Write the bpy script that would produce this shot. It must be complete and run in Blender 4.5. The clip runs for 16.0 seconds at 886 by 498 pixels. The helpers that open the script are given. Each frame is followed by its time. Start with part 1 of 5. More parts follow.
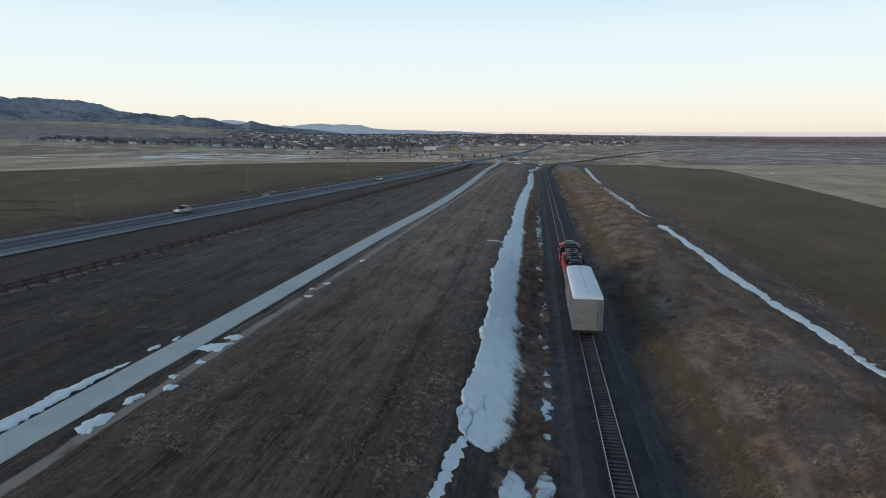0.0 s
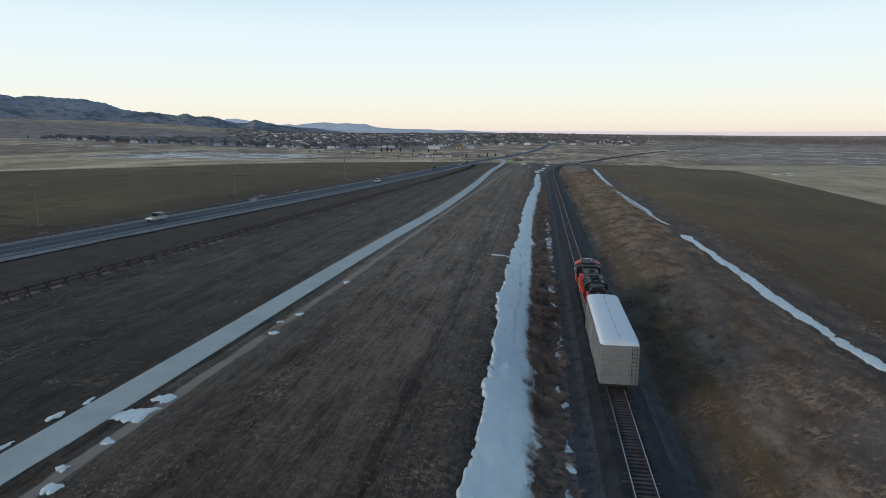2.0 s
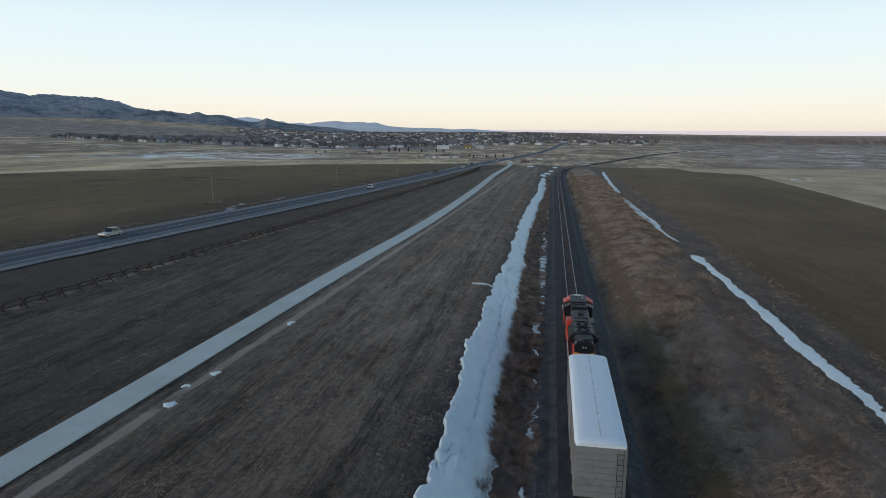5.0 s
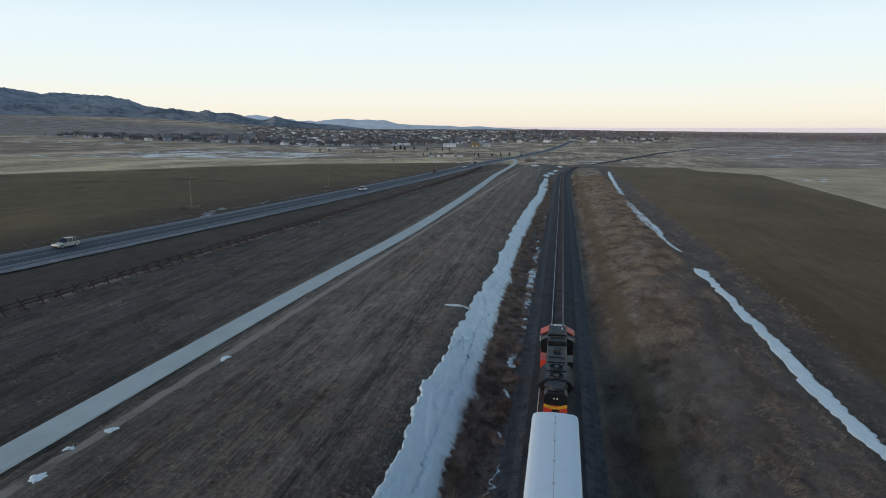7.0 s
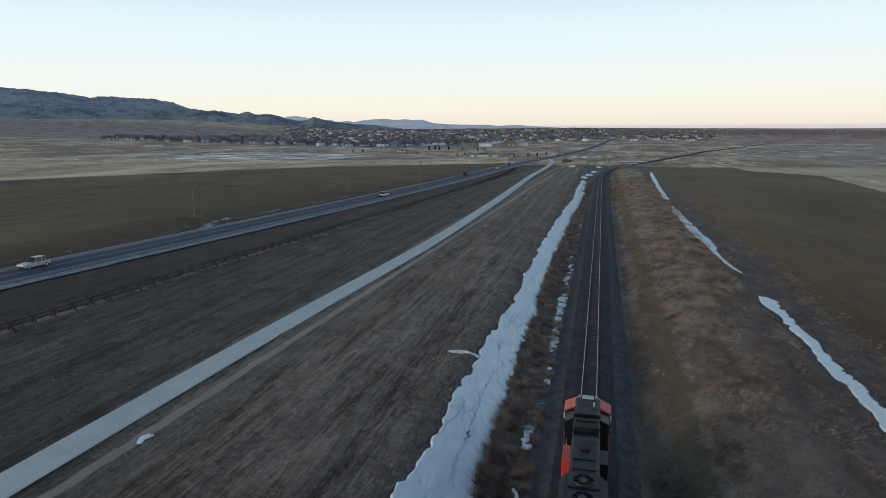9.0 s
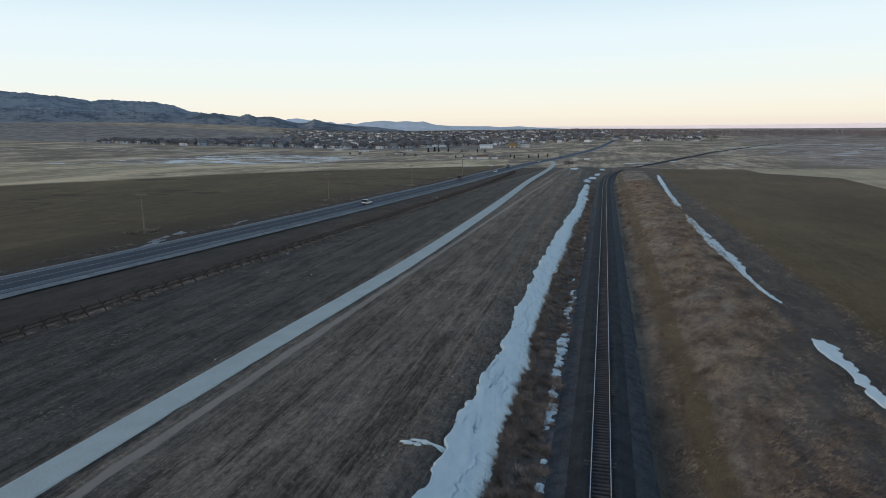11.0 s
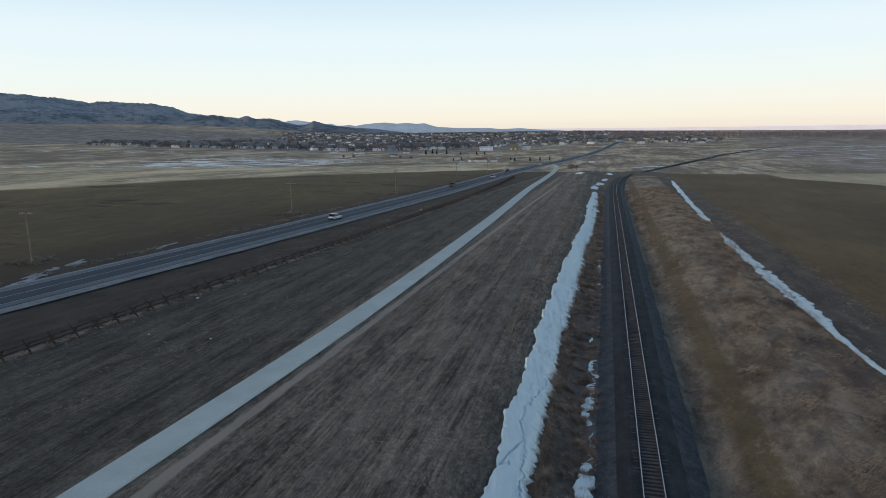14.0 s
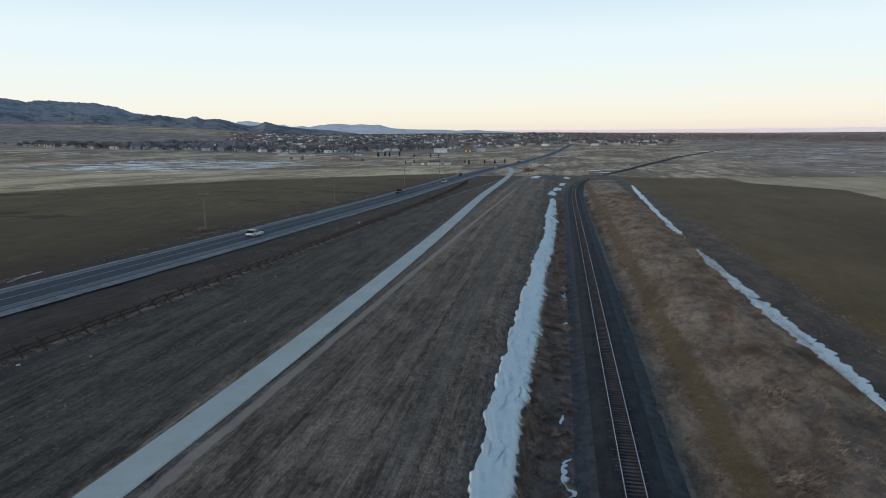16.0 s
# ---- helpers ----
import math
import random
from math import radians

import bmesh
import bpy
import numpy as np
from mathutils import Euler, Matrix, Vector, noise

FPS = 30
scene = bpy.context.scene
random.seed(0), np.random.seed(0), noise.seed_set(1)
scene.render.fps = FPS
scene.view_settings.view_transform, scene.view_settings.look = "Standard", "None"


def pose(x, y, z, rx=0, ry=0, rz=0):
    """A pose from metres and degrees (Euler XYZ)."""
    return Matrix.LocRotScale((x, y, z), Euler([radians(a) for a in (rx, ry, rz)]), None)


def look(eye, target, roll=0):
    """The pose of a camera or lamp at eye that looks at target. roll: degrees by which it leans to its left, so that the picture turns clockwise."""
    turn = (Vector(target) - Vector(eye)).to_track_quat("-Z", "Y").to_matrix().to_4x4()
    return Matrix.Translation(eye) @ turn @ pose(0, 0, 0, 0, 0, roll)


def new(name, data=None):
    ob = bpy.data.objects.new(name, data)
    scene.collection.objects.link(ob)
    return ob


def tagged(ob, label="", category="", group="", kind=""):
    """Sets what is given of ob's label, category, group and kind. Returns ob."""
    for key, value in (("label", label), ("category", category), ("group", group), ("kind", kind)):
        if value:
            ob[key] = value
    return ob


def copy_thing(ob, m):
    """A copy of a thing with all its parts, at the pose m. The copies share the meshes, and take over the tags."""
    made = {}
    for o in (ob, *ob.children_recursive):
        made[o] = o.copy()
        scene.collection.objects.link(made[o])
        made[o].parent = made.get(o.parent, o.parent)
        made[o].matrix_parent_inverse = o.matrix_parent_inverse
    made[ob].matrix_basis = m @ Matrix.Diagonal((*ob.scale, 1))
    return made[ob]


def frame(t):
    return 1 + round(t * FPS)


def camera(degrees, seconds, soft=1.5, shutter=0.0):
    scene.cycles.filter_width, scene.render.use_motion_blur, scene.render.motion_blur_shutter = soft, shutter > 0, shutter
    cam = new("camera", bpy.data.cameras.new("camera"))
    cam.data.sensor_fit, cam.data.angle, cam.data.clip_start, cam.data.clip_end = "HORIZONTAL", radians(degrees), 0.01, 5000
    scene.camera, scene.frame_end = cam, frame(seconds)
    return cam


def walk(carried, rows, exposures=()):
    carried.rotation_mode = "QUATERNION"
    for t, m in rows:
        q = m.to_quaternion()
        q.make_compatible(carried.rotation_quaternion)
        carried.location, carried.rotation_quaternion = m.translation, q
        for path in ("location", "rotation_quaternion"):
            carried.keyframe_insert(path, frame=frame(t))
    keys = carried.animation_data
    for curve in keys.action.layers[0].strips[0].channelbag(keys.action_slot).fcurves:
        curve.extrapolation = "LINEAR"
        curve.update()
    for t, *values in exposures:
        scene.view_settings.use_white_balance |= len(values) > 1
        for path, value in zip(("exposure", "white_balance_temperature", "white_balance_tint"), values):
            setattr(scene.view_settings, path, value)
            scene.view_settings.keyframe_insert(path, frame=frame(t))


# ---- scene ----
cam = camera(70.4, 16.0, soft=0.5, shutter=0.12)
METRES, EYE, TILT, LEAN, TURN = 142.0, 23.0, -10.3, 0.0, 8.25
ROWS = [
    (0.0, 0.0003, -0.0001, 0.0, 0.0, 0.0, -0.0),
    (0.5, 0.0013, 0.0295, 0.005, 0.09, 0.02, -0.02),
    (1.0, 0.0026, 0.057, 0.0099, 0.19, -0.0, -0.04),
    (1.5, 0.0046, 0.0822, 0.0151, 0.3, -0.05, -0.08),
    (2.0, 0.0075, 0.1048, 0.021, 0.4, -0.09, -0.12),
    (2.5, 0.0112, 0.1256, 0.027, 0.5, -0.11, -0.14),
    (3.0, 0.016, 0.1448, 0.0327, 0.59, -0.09, -0.2),
    (3.5, 0.022, 0.1624, 0.0382, 0.69, -0.1, -0.24),
    (4.0, 0.0295, 0.1785, 0.0435, 0.78, -0.12, -0.3),
    (6.5, 0.0792, 0.2556, 0.0669, 2.41, -0.4, -0.6),
    (7.0, 0.0863, 0.2799, 0.0728, 2.33, -0.45, -0.51),
    (7.5, 0.0925, 0.3075, 0.0792, 2.24, -0.49, -0.43),
    (8.0, 0.098, 0.338, 0.0858, 2.14, -0.51, -0.29),
    (8.5, 0.1033, 0.3706, 0.0923, 2.98, -0.53, -0.33),
    (9.0, 0.1086, 0.4048, 0.0987, 5.77, -0.55, -0.59),
    (11.5, 0.1261, 0.5925, 0.13, 6.01, -0.37, -0.35),
    (12.0, 0.1277, 0.6321, 0.1364, 6.02, -0.34, -0.38),
    (12.5, 0.1294, 0.6722, 0.1431, 6.04, -0.31, -0.35),
    (13.0, 0.1307, 0.7123, 0.1498, 6.07, -0.26, -0.35),
    (13.5, 0.1318, 0.7527, 0.1567, 6.1, -0.24, -0.36),
    (14.0, 0.1333, 0.7928, 0.164, 6.15, -0.23, -0.36),
    (14.5, 0.1354, 0.8333, 0.1713, 6.21, -0.22, -0.37),
    (15.0, 0.1379, 0.874, 0.1789, 6.19, -0.19, -0.37),
    (15.5, 0.1413, 0.915, 0.1864, 4.35, -0.13, -0.1),
    (16.0, 0.1443, 0.9561, 0.1943, 2.21, -0.09, 0.19),
]
walk(cam, [(t, pose(0, 0, EYE, TILT, LEAN, TURN) @ pose(METRES * x, METRES * y, METRES * z, 90 + pitch, roll, yaw)) for t, x, y, z, yaw, pitch, roll in ROWS])

# ---- light: dusk, the sun just down behind the ridge, a clear sky ----
scene.view_settings.exposure = 0.0
world = bpy.data.worlds.new("dusk_sky")
scene.world = world
world.use_nodes = True
wn, wl = world.node_tree.nodes, world.node_tree.links
wn.clear()
sky = wn.new("ShaderNodeTexSky")
sky.sky_type = "NISHITA"
sky.sun_disc = False
sky.sun_elevation = radians(5.0)
sky.sun_rotation = radians(245)
sky.altitude = 1500
sky.air_density, sky.dust_density, sky.ozone_density = 1.0, 0.4, 2.0
dome = wn.new("ShaderNodeMix")  # the sky texture, brought down to dusk
dome.data_type, dome.blend_type = "RGBA", "MULTIPLY"
dome.inputs[0].default_value, dome.inputs[7].default_value = 1.0, (0.205, 0.208, 0.212, 1)
wl.new(sky.outputs[0], dome.inputs[6])
# the twilight arch: cream and rose haze low all round the horizon, passing into pale blue
way = wn.new("ShaderNodeTexCoord")
split = wn.new("ShaderNodeSeparateXYZ")
wl.new(way.outputs["Generated"], split.inputs[0])
arch = wn.new("ShaderNodeValToRGB")
arch.color_ramp.interpolation = "EASE"
stops = [(0.0, (0.84, 0.74, 0.69)), (0.008, (0.91, 0.82, 0.70)), (0.022, (0.95, 0.89, 0.75)), (0.045, (0.94, 0.93, 0.83)), (0.075, (0.88, 0.95, 0.91)), (0.125, (0.82, 0.94, 0.98)), (0.21, (0.66, 0.83, 0.94)), (0.5, (0.50, 0.66, 0.85))]
while len(arch.color_ramp.elements) < len(stops):
    arch.color_ramp.elements.new(0.5)
for e, (at, c) in zip(arch.color_ramp.elements, stops):
    e.position, e.color = at, (*c, 1)
wl.new(split.outputs[2], arch.inputs[0])
low = wn.new("ShaderNodeMapRange")
low.interpolation_type = "SMOOTHSTEP"
for i, v in enumerate((0.18, 0.6, 1.0, 0.0)):
    low.inputs[i + 1].default_value = v
wl.new(split.outputs[2], low.inputs[0])
both = wn.new("ShaderNodeMix")
both.data_type = "RGBA"
wl.new(low.outputs[0], both.inputs[0])
wl.new(dome.outputs[2], both.inputs[6])
wl.new(arch.outputs[0], both.inputs[7])
back = wn.new("ShaderNodeBackground")
back.inputs["Strength"].default_value = 1.0
wout = wn.new("ShaderNodeOutputWorld")
wl.new(both.outputs[2], back.inputs[0])
wl.new(back.outputs[0], wout.inputs[0])
glow = new("sun", bpy.data.lights.new("sun", "SUN"))  # the afterglow over the western ridge
glow.data.energy, glow.data.angle, glow.data.color = 1.2, radians(30), (1.0, 0.83, 0.68)
glow.matrix_world = look((-85, -55, 21), (0, 0, 0))

# ---- node helpers ----
class Val:
    """A node socket with arithmetic."""

    def __init__(self, tree, socket):
        self.tree, self.socket = tree, socket

    def op(self, kind, *others, clamp=False):
        n = self.tree.nodes.new("ShaderNodeMath")
        n.operation, n.use_clamp = kind, clamp
        for slot, v in zip(n.inputs, (self, *others)):
            if isinstance(v, Val):
                self.tree.links.new(v.socket, slot)
            else:
                slot.default_value = v
        return Val(self.tree, n.outputs[0])

    def __add__(self, o):
        return self.op("ADD", o)

    def __sub__(self, o):
        return self.op("SUBTRACT", o)

    def __mul__(self, o):
        return self.op("MULTIPLY", o)

    def abs(self):
        return self.op("ABSOLUTE")

    def step(self, low, high):
        """0 below low, 1 above high, smooth between."""
        n = self.tree.nodes.new("ShaderNodeMapRange")
        n.interpolation_type = "SMOOTHSTEP"
        self.tree.links.new(self.socket, n.inputs[0])
        n.inputs[1].default_value, n.inputs[2].default_value = (low, high) if low < high else (high, low)
        n.inputs[3].default_value, n.inputs[4].default_value = (0, 1) if low < high else (1, 0)
        return Val(self.tree, n.outputs[0])


class Paint:
    """A node material in the making."""

    def __init__(self, name, rough=0.8, metal=0.0, spec=0.3):
        self.mat = bpy.data.materials.new(name)
        self.mat.use_nodes = True
        self.tree = self.mat.node_tree
        self.bsdf = self.tree.nodes["Principled BSDF"]
        self.bsdf.inputs["Roughness"].default_value = rough
        self.bsdf.inputs["Metallic"].default_value = metal
        self.bsdf.inputs["Specular IOR Level"].default_value = spec
        self.geo = self.tree.nodes.new("ShaderNodeNewGeometry")
        self.tc = self.tree.nodes.new("ShaderNodeTexCoord")

    def xyz(self, world_space=True):
        n = self.tree.nodes.new("ShaderNodeSeparateXYZ")
        self.tree.links.new(self.geo.outputs["Position"] if world_space else self.tc.outputs["Object"], n.inputs[0])
        return [Val(self.tree, n.outputs[i]) for i in range(3)]

    def noise(self, scale, stretch=(1, 1, 1), detail=4.0, rough=0.6, world_space=True, distort=0.0):
        m = self.tree.nodes.new("ShaderNodeMapping")
        m.inputs["Scale"].default_value = stretch
        self.tree.links.new(self.geo.outputs["Position"] if world_space else self.tc.outputs["Object"], m.inputs[0])
        n = self.tree.nodes.new("ShaderNodeTexNoise")
        n.inputs["Scale"].default_value, n.inputs["Detail"].default_value, n.inputs["Roughness"].default_value = scale, detail, rough
        n.inputs["Distortion"].default_value = distort
        self.tree.links.new(m.outputs[0], n.inputs["Vector"])
        return Val(self.tree, n.outputs[0])

    def mix(self, a, b, f):
        n = self.tree.nodes.new("ShaderNodeMix")
        n.data_type = "RGBA"
        for i, v in ((0, f), (6, a), (7, b)):
            if isinstance(v, Val):
                self.tree.links.new(v.socket, n.inputs[i])
            else:
                n.inputs[i].default_value = (*v, 1) if isinstance(v, tuple) else v
        return Val(self.tree, n.outputs[2])

    def scale(self, colour, f):
        """A colour times a value."""
        n = self.tree.nodes.new("ShaderNodeMix")
        n.data_type, n.blend_type = "RGBA", "MULTIPLY"
        n.inputs[0].default_value = 1
        for i, v in ((6, colour), (7, f)):
            if isinstance(v, Val):
                self.tree.links.new(v.socket, n.inputs[i])
            else:
                n.inputs[i].default_value = (*v, 1)
        return Val(self.tree, n.outputs[2])

    def rand(self):
        return Val(self.tree, self.tree.nodes.new("ShaderNodeObjectInfo").outputs["Random"])

    def island(self):
        return Val(self.tree, self.geo.outputs["Random Per Island"])

    def fuzz(self, weight, tint=(1.0, 0.9, 0.78), rough=0.55):
        """The soft sheen of dry stalks."""
        self.bsdf.inputs["Sheen Weight"].default_value, self.bsdf.inputs["Sheen Roughness"].default_value = weight, rough
        self.bsdf.inputs["Sheen Tint"].default_value = (*tint, 1)

    def done(self, colour=None, bump=None, strength=0.4, distance=0.05, rough=None):
        if isinstance(colour, Val):
            self.tree.links.new(colour.socket, self.bsdf.inputs["Base Color"])
        elif colour:
            self.bsdf.inputs["Base Color"].default_value = (*colour, 1)
        if bump:
            n = self.tree.nodes.new("ShaderNodeBump")
            n.inputs["Strength"].default_value, n.inputs["Distance"].default_value = strength, distance
            self.tree.links.new(bump.socket, n.inputs["Height"])
            self.tree.links.new(n.outputs[0], self.bsdf.inputs["Normal"])
        if rough:
            self.tree.links.new(rough.socket, self.bsdf.inputs["Roughness"])
        return self.mat


def simple(name, dark, light, grain=8.0, rough=0.8, metal=0.0, bump=0.2, world_space=True, big=0.7, stretch=(1, 1, 1)):
    """Two tones mixed by noise at two scales, with a fine relief."""
    p = Paint(name, rough, metal)
    f = (p.noise(grain, stretch, world_space=world_space) * 0.6 + p.noise(big, stretch, world_space=world_space) * 0.7 - 0.15).step(0.25, 0.75)
    return p.done(p.mix(dark, light, f), p.noise(grain * 2, stretch, world_space=world_space), bump, 0.03)


def ground_paint():
    p = Paint("ground_cover", 0.95, 0, 0.1)
    p.fuzz(0.05)
    x, y, z = p.xyz()
    fine = p.noise(2.2, (1, 1, 1), 6, 0.75)
    tuft = p.noise(6.5, (1, 0.5, 1), 3, 0.7)
    broad = p.noise(0.05, (1, 1, 1), 3, 0.6)
    patch = p.noise(0.30, (1, 0.4, 1), 5, 0.7)
    streak = p.noise(0.9, (1, 0.08, 1), 6, 0.72)
    thin = p.noise(3.2, (1, 0.10, 1), 4, 0.75)
    fleck = p.noise(1.7, (1, 0.38, 1), 6, 0.78)
    wob = (p.noise(0.35, (1, 1, 1), 4) - 0.5)
    grain = (fine * 0.5 + tuft * 0.5).step(0.37, 0.63)
    rows = p.noise(6.0, (1, 0.035, 1), 3, 0.7)

    def left_of(a, b, soft, rough=1.0):
        """1 where x < a + b * y."""
        return (x - y * b + wob * rough).step(a + soft, a - soft)

    # mown verge between the path and the drift
    swath = (p.noise(0.55, (1, 0.012, 1), 3, 0.6, distort=0.3) * 0.6 + p.noise(2.4, (1, 0.03, 1), 4, 0.7) * 0.5 - 0.05)
    mown = p.mix((0.060, 0.046, 0.036), (0.445, 0.354, 0.276), (fleck * 0.30 + streak * 0.20 + thin * 0.24 + rows * 0.14 + patch * 0.34 + swath * 0.46 - 0.335).step(0.36, 0.66))
    tint = p.noise(0.28, (1, 0.02, 1), 4, 0.65, distort=0.5).step(0.45, 0.62)
    mown = p.mix(mown, (0.165, 0.158, 0.138), tint * 0.45)
    mown = p.mix(mown, p.scale(mown, (0.52, 0.50, 0.49)), grain)
    # between path and fence: greyer, cut shorter
    grey = p.mix((0.038, 0.034, 0.030), (0.200, 0.170, 0.138), (fleck * 0.30 + streak * 0.22 + patch * 0.32 + thin * 0.20 + rows * 0.14 + swath * 0.44 - 0.31).step(0.38, 0.62))
    grey = p.mix(grey, (0.118, 0.116, 0.106), tint * 0.45)
    grey = p.mix(grey, p.scale(grey, (0.46, 0.45, 0.44)), grain)
    col = p.mix(mown, grey, left_of(-37.6, 0.031, 1.0))
    # the verge gets darker and browner towards its south end
    dark_south = (y + p.noise(0.05, (1, 1, 1), 4) * 70 - 35).step(125, 45)
    col = p.mix(col, p.scale(col, (0.50, 0.46, 0.43)), dark_south * 0.9)
    # bare strip beside the path
    strip = (x - y * 0.031 + wob * 0.6 + 31.75).abs().step(0.68, 0.38) * left_of(400, -1, 40)
    strip = strip * (p.noise(0.12, (1, 1, 1), 3)).step(0.25, 0.42)
    col = p.mix(col, (0.40, 0.335, 0.275), strip * 0.85)
    # roadside behind the fence: dark, damp
    side = p.mix((0.034, 0.028, 0.025), (0.095, 0.077, 0.065), (patch * 0.7 + streak * 0.4 - 0.05).step(0.3, 0.75))
    side = p.mix(side, p.scale(side, (0.7, 0.68, 0.66)), grain)
    near_fence = left_of(-72.5, 0.083, 1.5)
    col = p.mix(col, side, near_fence)
    mat_line = (x - y * 0.083 + 72.5 + wob * 1.2).abs().step(0.9, 0.3) * p.noise(0.5, (1, 1, 1), 4).step(0.42, 0.58)
    col = p.mix(col, (0.29, 0.22, 0.19), mat_line * 0.85)
    # winter wheat beyond the road
    wheat = p.mix((0.088, 0.062, 0.028), (0.220, 0.160, 0.076), (p.noise(0.02, (1, 0.5, 1), 5, 0.7) * 0.6 + p.noise(0.3, (1, 0.3, 1), 6, 0.76) * 0.6 - 0.1).step(0.34, 0.68))
    wheat = p.mix(wheat, (0.034, 0.026, 0.018), p.noise(0.05, (0.45, 0.9, 1), 6, 0.66).step(0.575, 0.615) * 0.8)
    wheat = p.mix(wheat, (0.108, 0.080, 0.045), p.noise(0.013, (1, 1, 1), 5, 0.7).step(0.48, 0.62) * 0.7)
    wheat = p.mix(wheat, (0.046, 0.036, 0.026), left_of(-128, 0.122, 14, 8).op("SUBTRACT", 1.0).abs() * (patch * 0.6 + 0.5) * 0.9)
    wheat = p.scale(wheat, (0.80, 0.76, 0.70))
    col = p.mix(col, wheat, left_of(-113.5, 0.122, 3, 3))
    # stubble and pasture past the wheat
    bands = p.noise(0.016, (1, 0.40, 1), 10, 0.76, distort=0.4)
    tan = p.mix((0.34, 0.255, 0.150), (0.86, 0.67, 0.42), (bands * 0.85 + p.noise(0.22, (1, 0.14, 1), 6, 0.78) * 0.45 - 0.15).step(0.40, 0.60))
    tan = p.mix(tan, (0.20, 0.145, 0.10), p.noise(0.02, (0.5, 1.5, 1), 7, 0.7).step(0.57, 0.64) * 0.7)
    olive = (x + 640) * 0.005 * ((x + 640) * 0.005) + (y - 700) * 0.018 * ((y - 700) * 0.018) + bands * 2.4 - 1.2
    tan = p.mix(tan, (0.46, 0.40, 0.17), olive.step(0.9, 0.5) * 0.8)
    umber = (x + 500) * 0.0036 * ((x + 500) * 0.0036) + (y - 905) * 0.014 * ((y - 905) * 0.014) + bands * 2.4 - 1.2
    tan = p.mix(tan, (0.24, 0.175, 0.115), umber.step(0.9, 0.5) * 0.85)
    edge = (x * 0.82 + y * -0.57 + p.noise(0.008, (1, 1, 1), 3) * 60)
    col = p.mix(col, tan, edge.step(-345, -361) * left_of(-113, 0.122, 3))
    # drift ditch: dark edge of the mown ground
    col = p.mix(col, (0.068, 0.058, 0.051), (x + wob * 4 + 4.5).abs().step(4.6, 2.6) * (fleck + 0.1).step(0.72, 0.35) * 0.8)
    # brush beside the ballast
    brush = p.mix((0.058, 0.043, 0.036), (0.24, 0.178, 0.140), (fine * 0.6 + patch * 0.6 - 0.1).step(0.3, 0.7))
    col = p.mix(col, brush, (x + wob * 1.2).step(-2.6, -1.2))
    # dry grass bank: pale stalks, a mossy lane, scrub, painted darkening towards the south end
    tone = p.noise(0.75, (1, 0.7, 1), 6, 0.72, distort=0.8)
    bank = p.mix((0.100, 0.076, 0.062), (0.560, 0.430, 0.305), (patch * 0.45 + fine * 0.35 + tone * 0.35 + broad * 0.4 - 0.27).step(0.34, 0.68))
    bank = p.mix(bank, (0.150, 0.118, 0.108), p.noise(0.11, (1, 0.6, 1), 5, 0.7, distort=0.6).step(0.54, 0.66) * 0.7)
    lane = (x + wob * 1.6 - 15.2).abs().step(2.0, 0.8) * (patch + 0.15).step(0.3, 0.6)
    bank = p.mix(bank, (0.165, 0.112, 0.048), lane * 0.8)
    # the train's smoke and shadow, painted as a dark strip along the track
    train_shade = (x + wob * 3 - y * 0.0).step(15.2, 13.0) * y.step(190, 130)
    bank = p.mix(bank, (0.070, 0.053, 0.042), train_shade * 0.6)
    # scrub patches, spread wider to paint in the lens's vignetting as well
    scrub = (p.noise(0.16, (1, 0.6, 1), 5, 0.7) + (x - 18) * 0.012 - (y - 150) * 0.0018).step(0.46, 0.60) * (x + wob * 3).step(17.0, 21.0)
    bank = p.mix(bank, (0.130, 0.103, 0.092), scrub * 0.65)
    bank = p.mix(bank, p.scale(bank, (0.66, 0.63, 0.61)), grain)
    col = p.mix(col, bank, (x + wob * 1.2).step(9.8, 10.8))
    # stone spilled from the ballast
    spill = p.mix((0.05, 0.050, 0.052), (0.30, 0.29, 0.29), (p.noise(7, (1, 1, 1), 3, 0.8) * 0.7 + fine * 0.4).step(0.45, 0.7))
    col = p.mix(col, spill, (x + wob * 1.6 - 6.3).abs().step(4.7, 3.9) * y.step(420, 400))
    # ditch and dark headland, then the ploughed field
    head = p.mix((0.068, 0.058, 0.051), (0.170, 0.133, 0.102), (patch * 0.8 + fine * 0.3 - 0.05).step(0.35, 0.75))
    col = p.mix(col, head, (x + wob * 2).step(29.5, 31.5))
    plough = p.mix((0.080, 0.053, 0.024), (0.190, 0.127, 0.058), (p.noise(0.03, (1, 0.4, 1), 6, 0.7) * 0.6 + p.noise(0.9, (1, 0.06, 1), 5, 0.7) * 0.20 + fleck * 0.35 - 0.08).step(0.34, 0.70))
    col = p.mix(col, plough, (x + wob * 2.5).step(38.0, 40.5))
    straw = p.mix((0.36, 0.275, 0.165), (0.70, 0.555, 0.36), (p.noise(0.05, (1, 0.4, 1), 5, 0.7) * 0.8 + fine * 0.2).step(0.3, 0.7))
    bend = (x - (y - 374) * 0.07 + wob * 2 - 117).step(-0.8, 0.8)
    tip = (y + wob * 3 + (x - 97) * 1.74 - 479).step(-2, 2) * (x + wob * 3).step(92, 97)
    col = p.mix(col, straw, bend.op("MAXIMUM", tip))
    # distant plain
    far_noise = p.noise(0.016, (1, 0.40, 1), 10, 0.76)
    plain = p.mix((0.205, 0.153, 0.112), (0.76, 0.58, 0.385), (far_noise * 0.8 + p.noise(0.16, (1, 0.12, 1), 7, 0.78) * 0.50 - 0.17).step(0.41, 0.61))
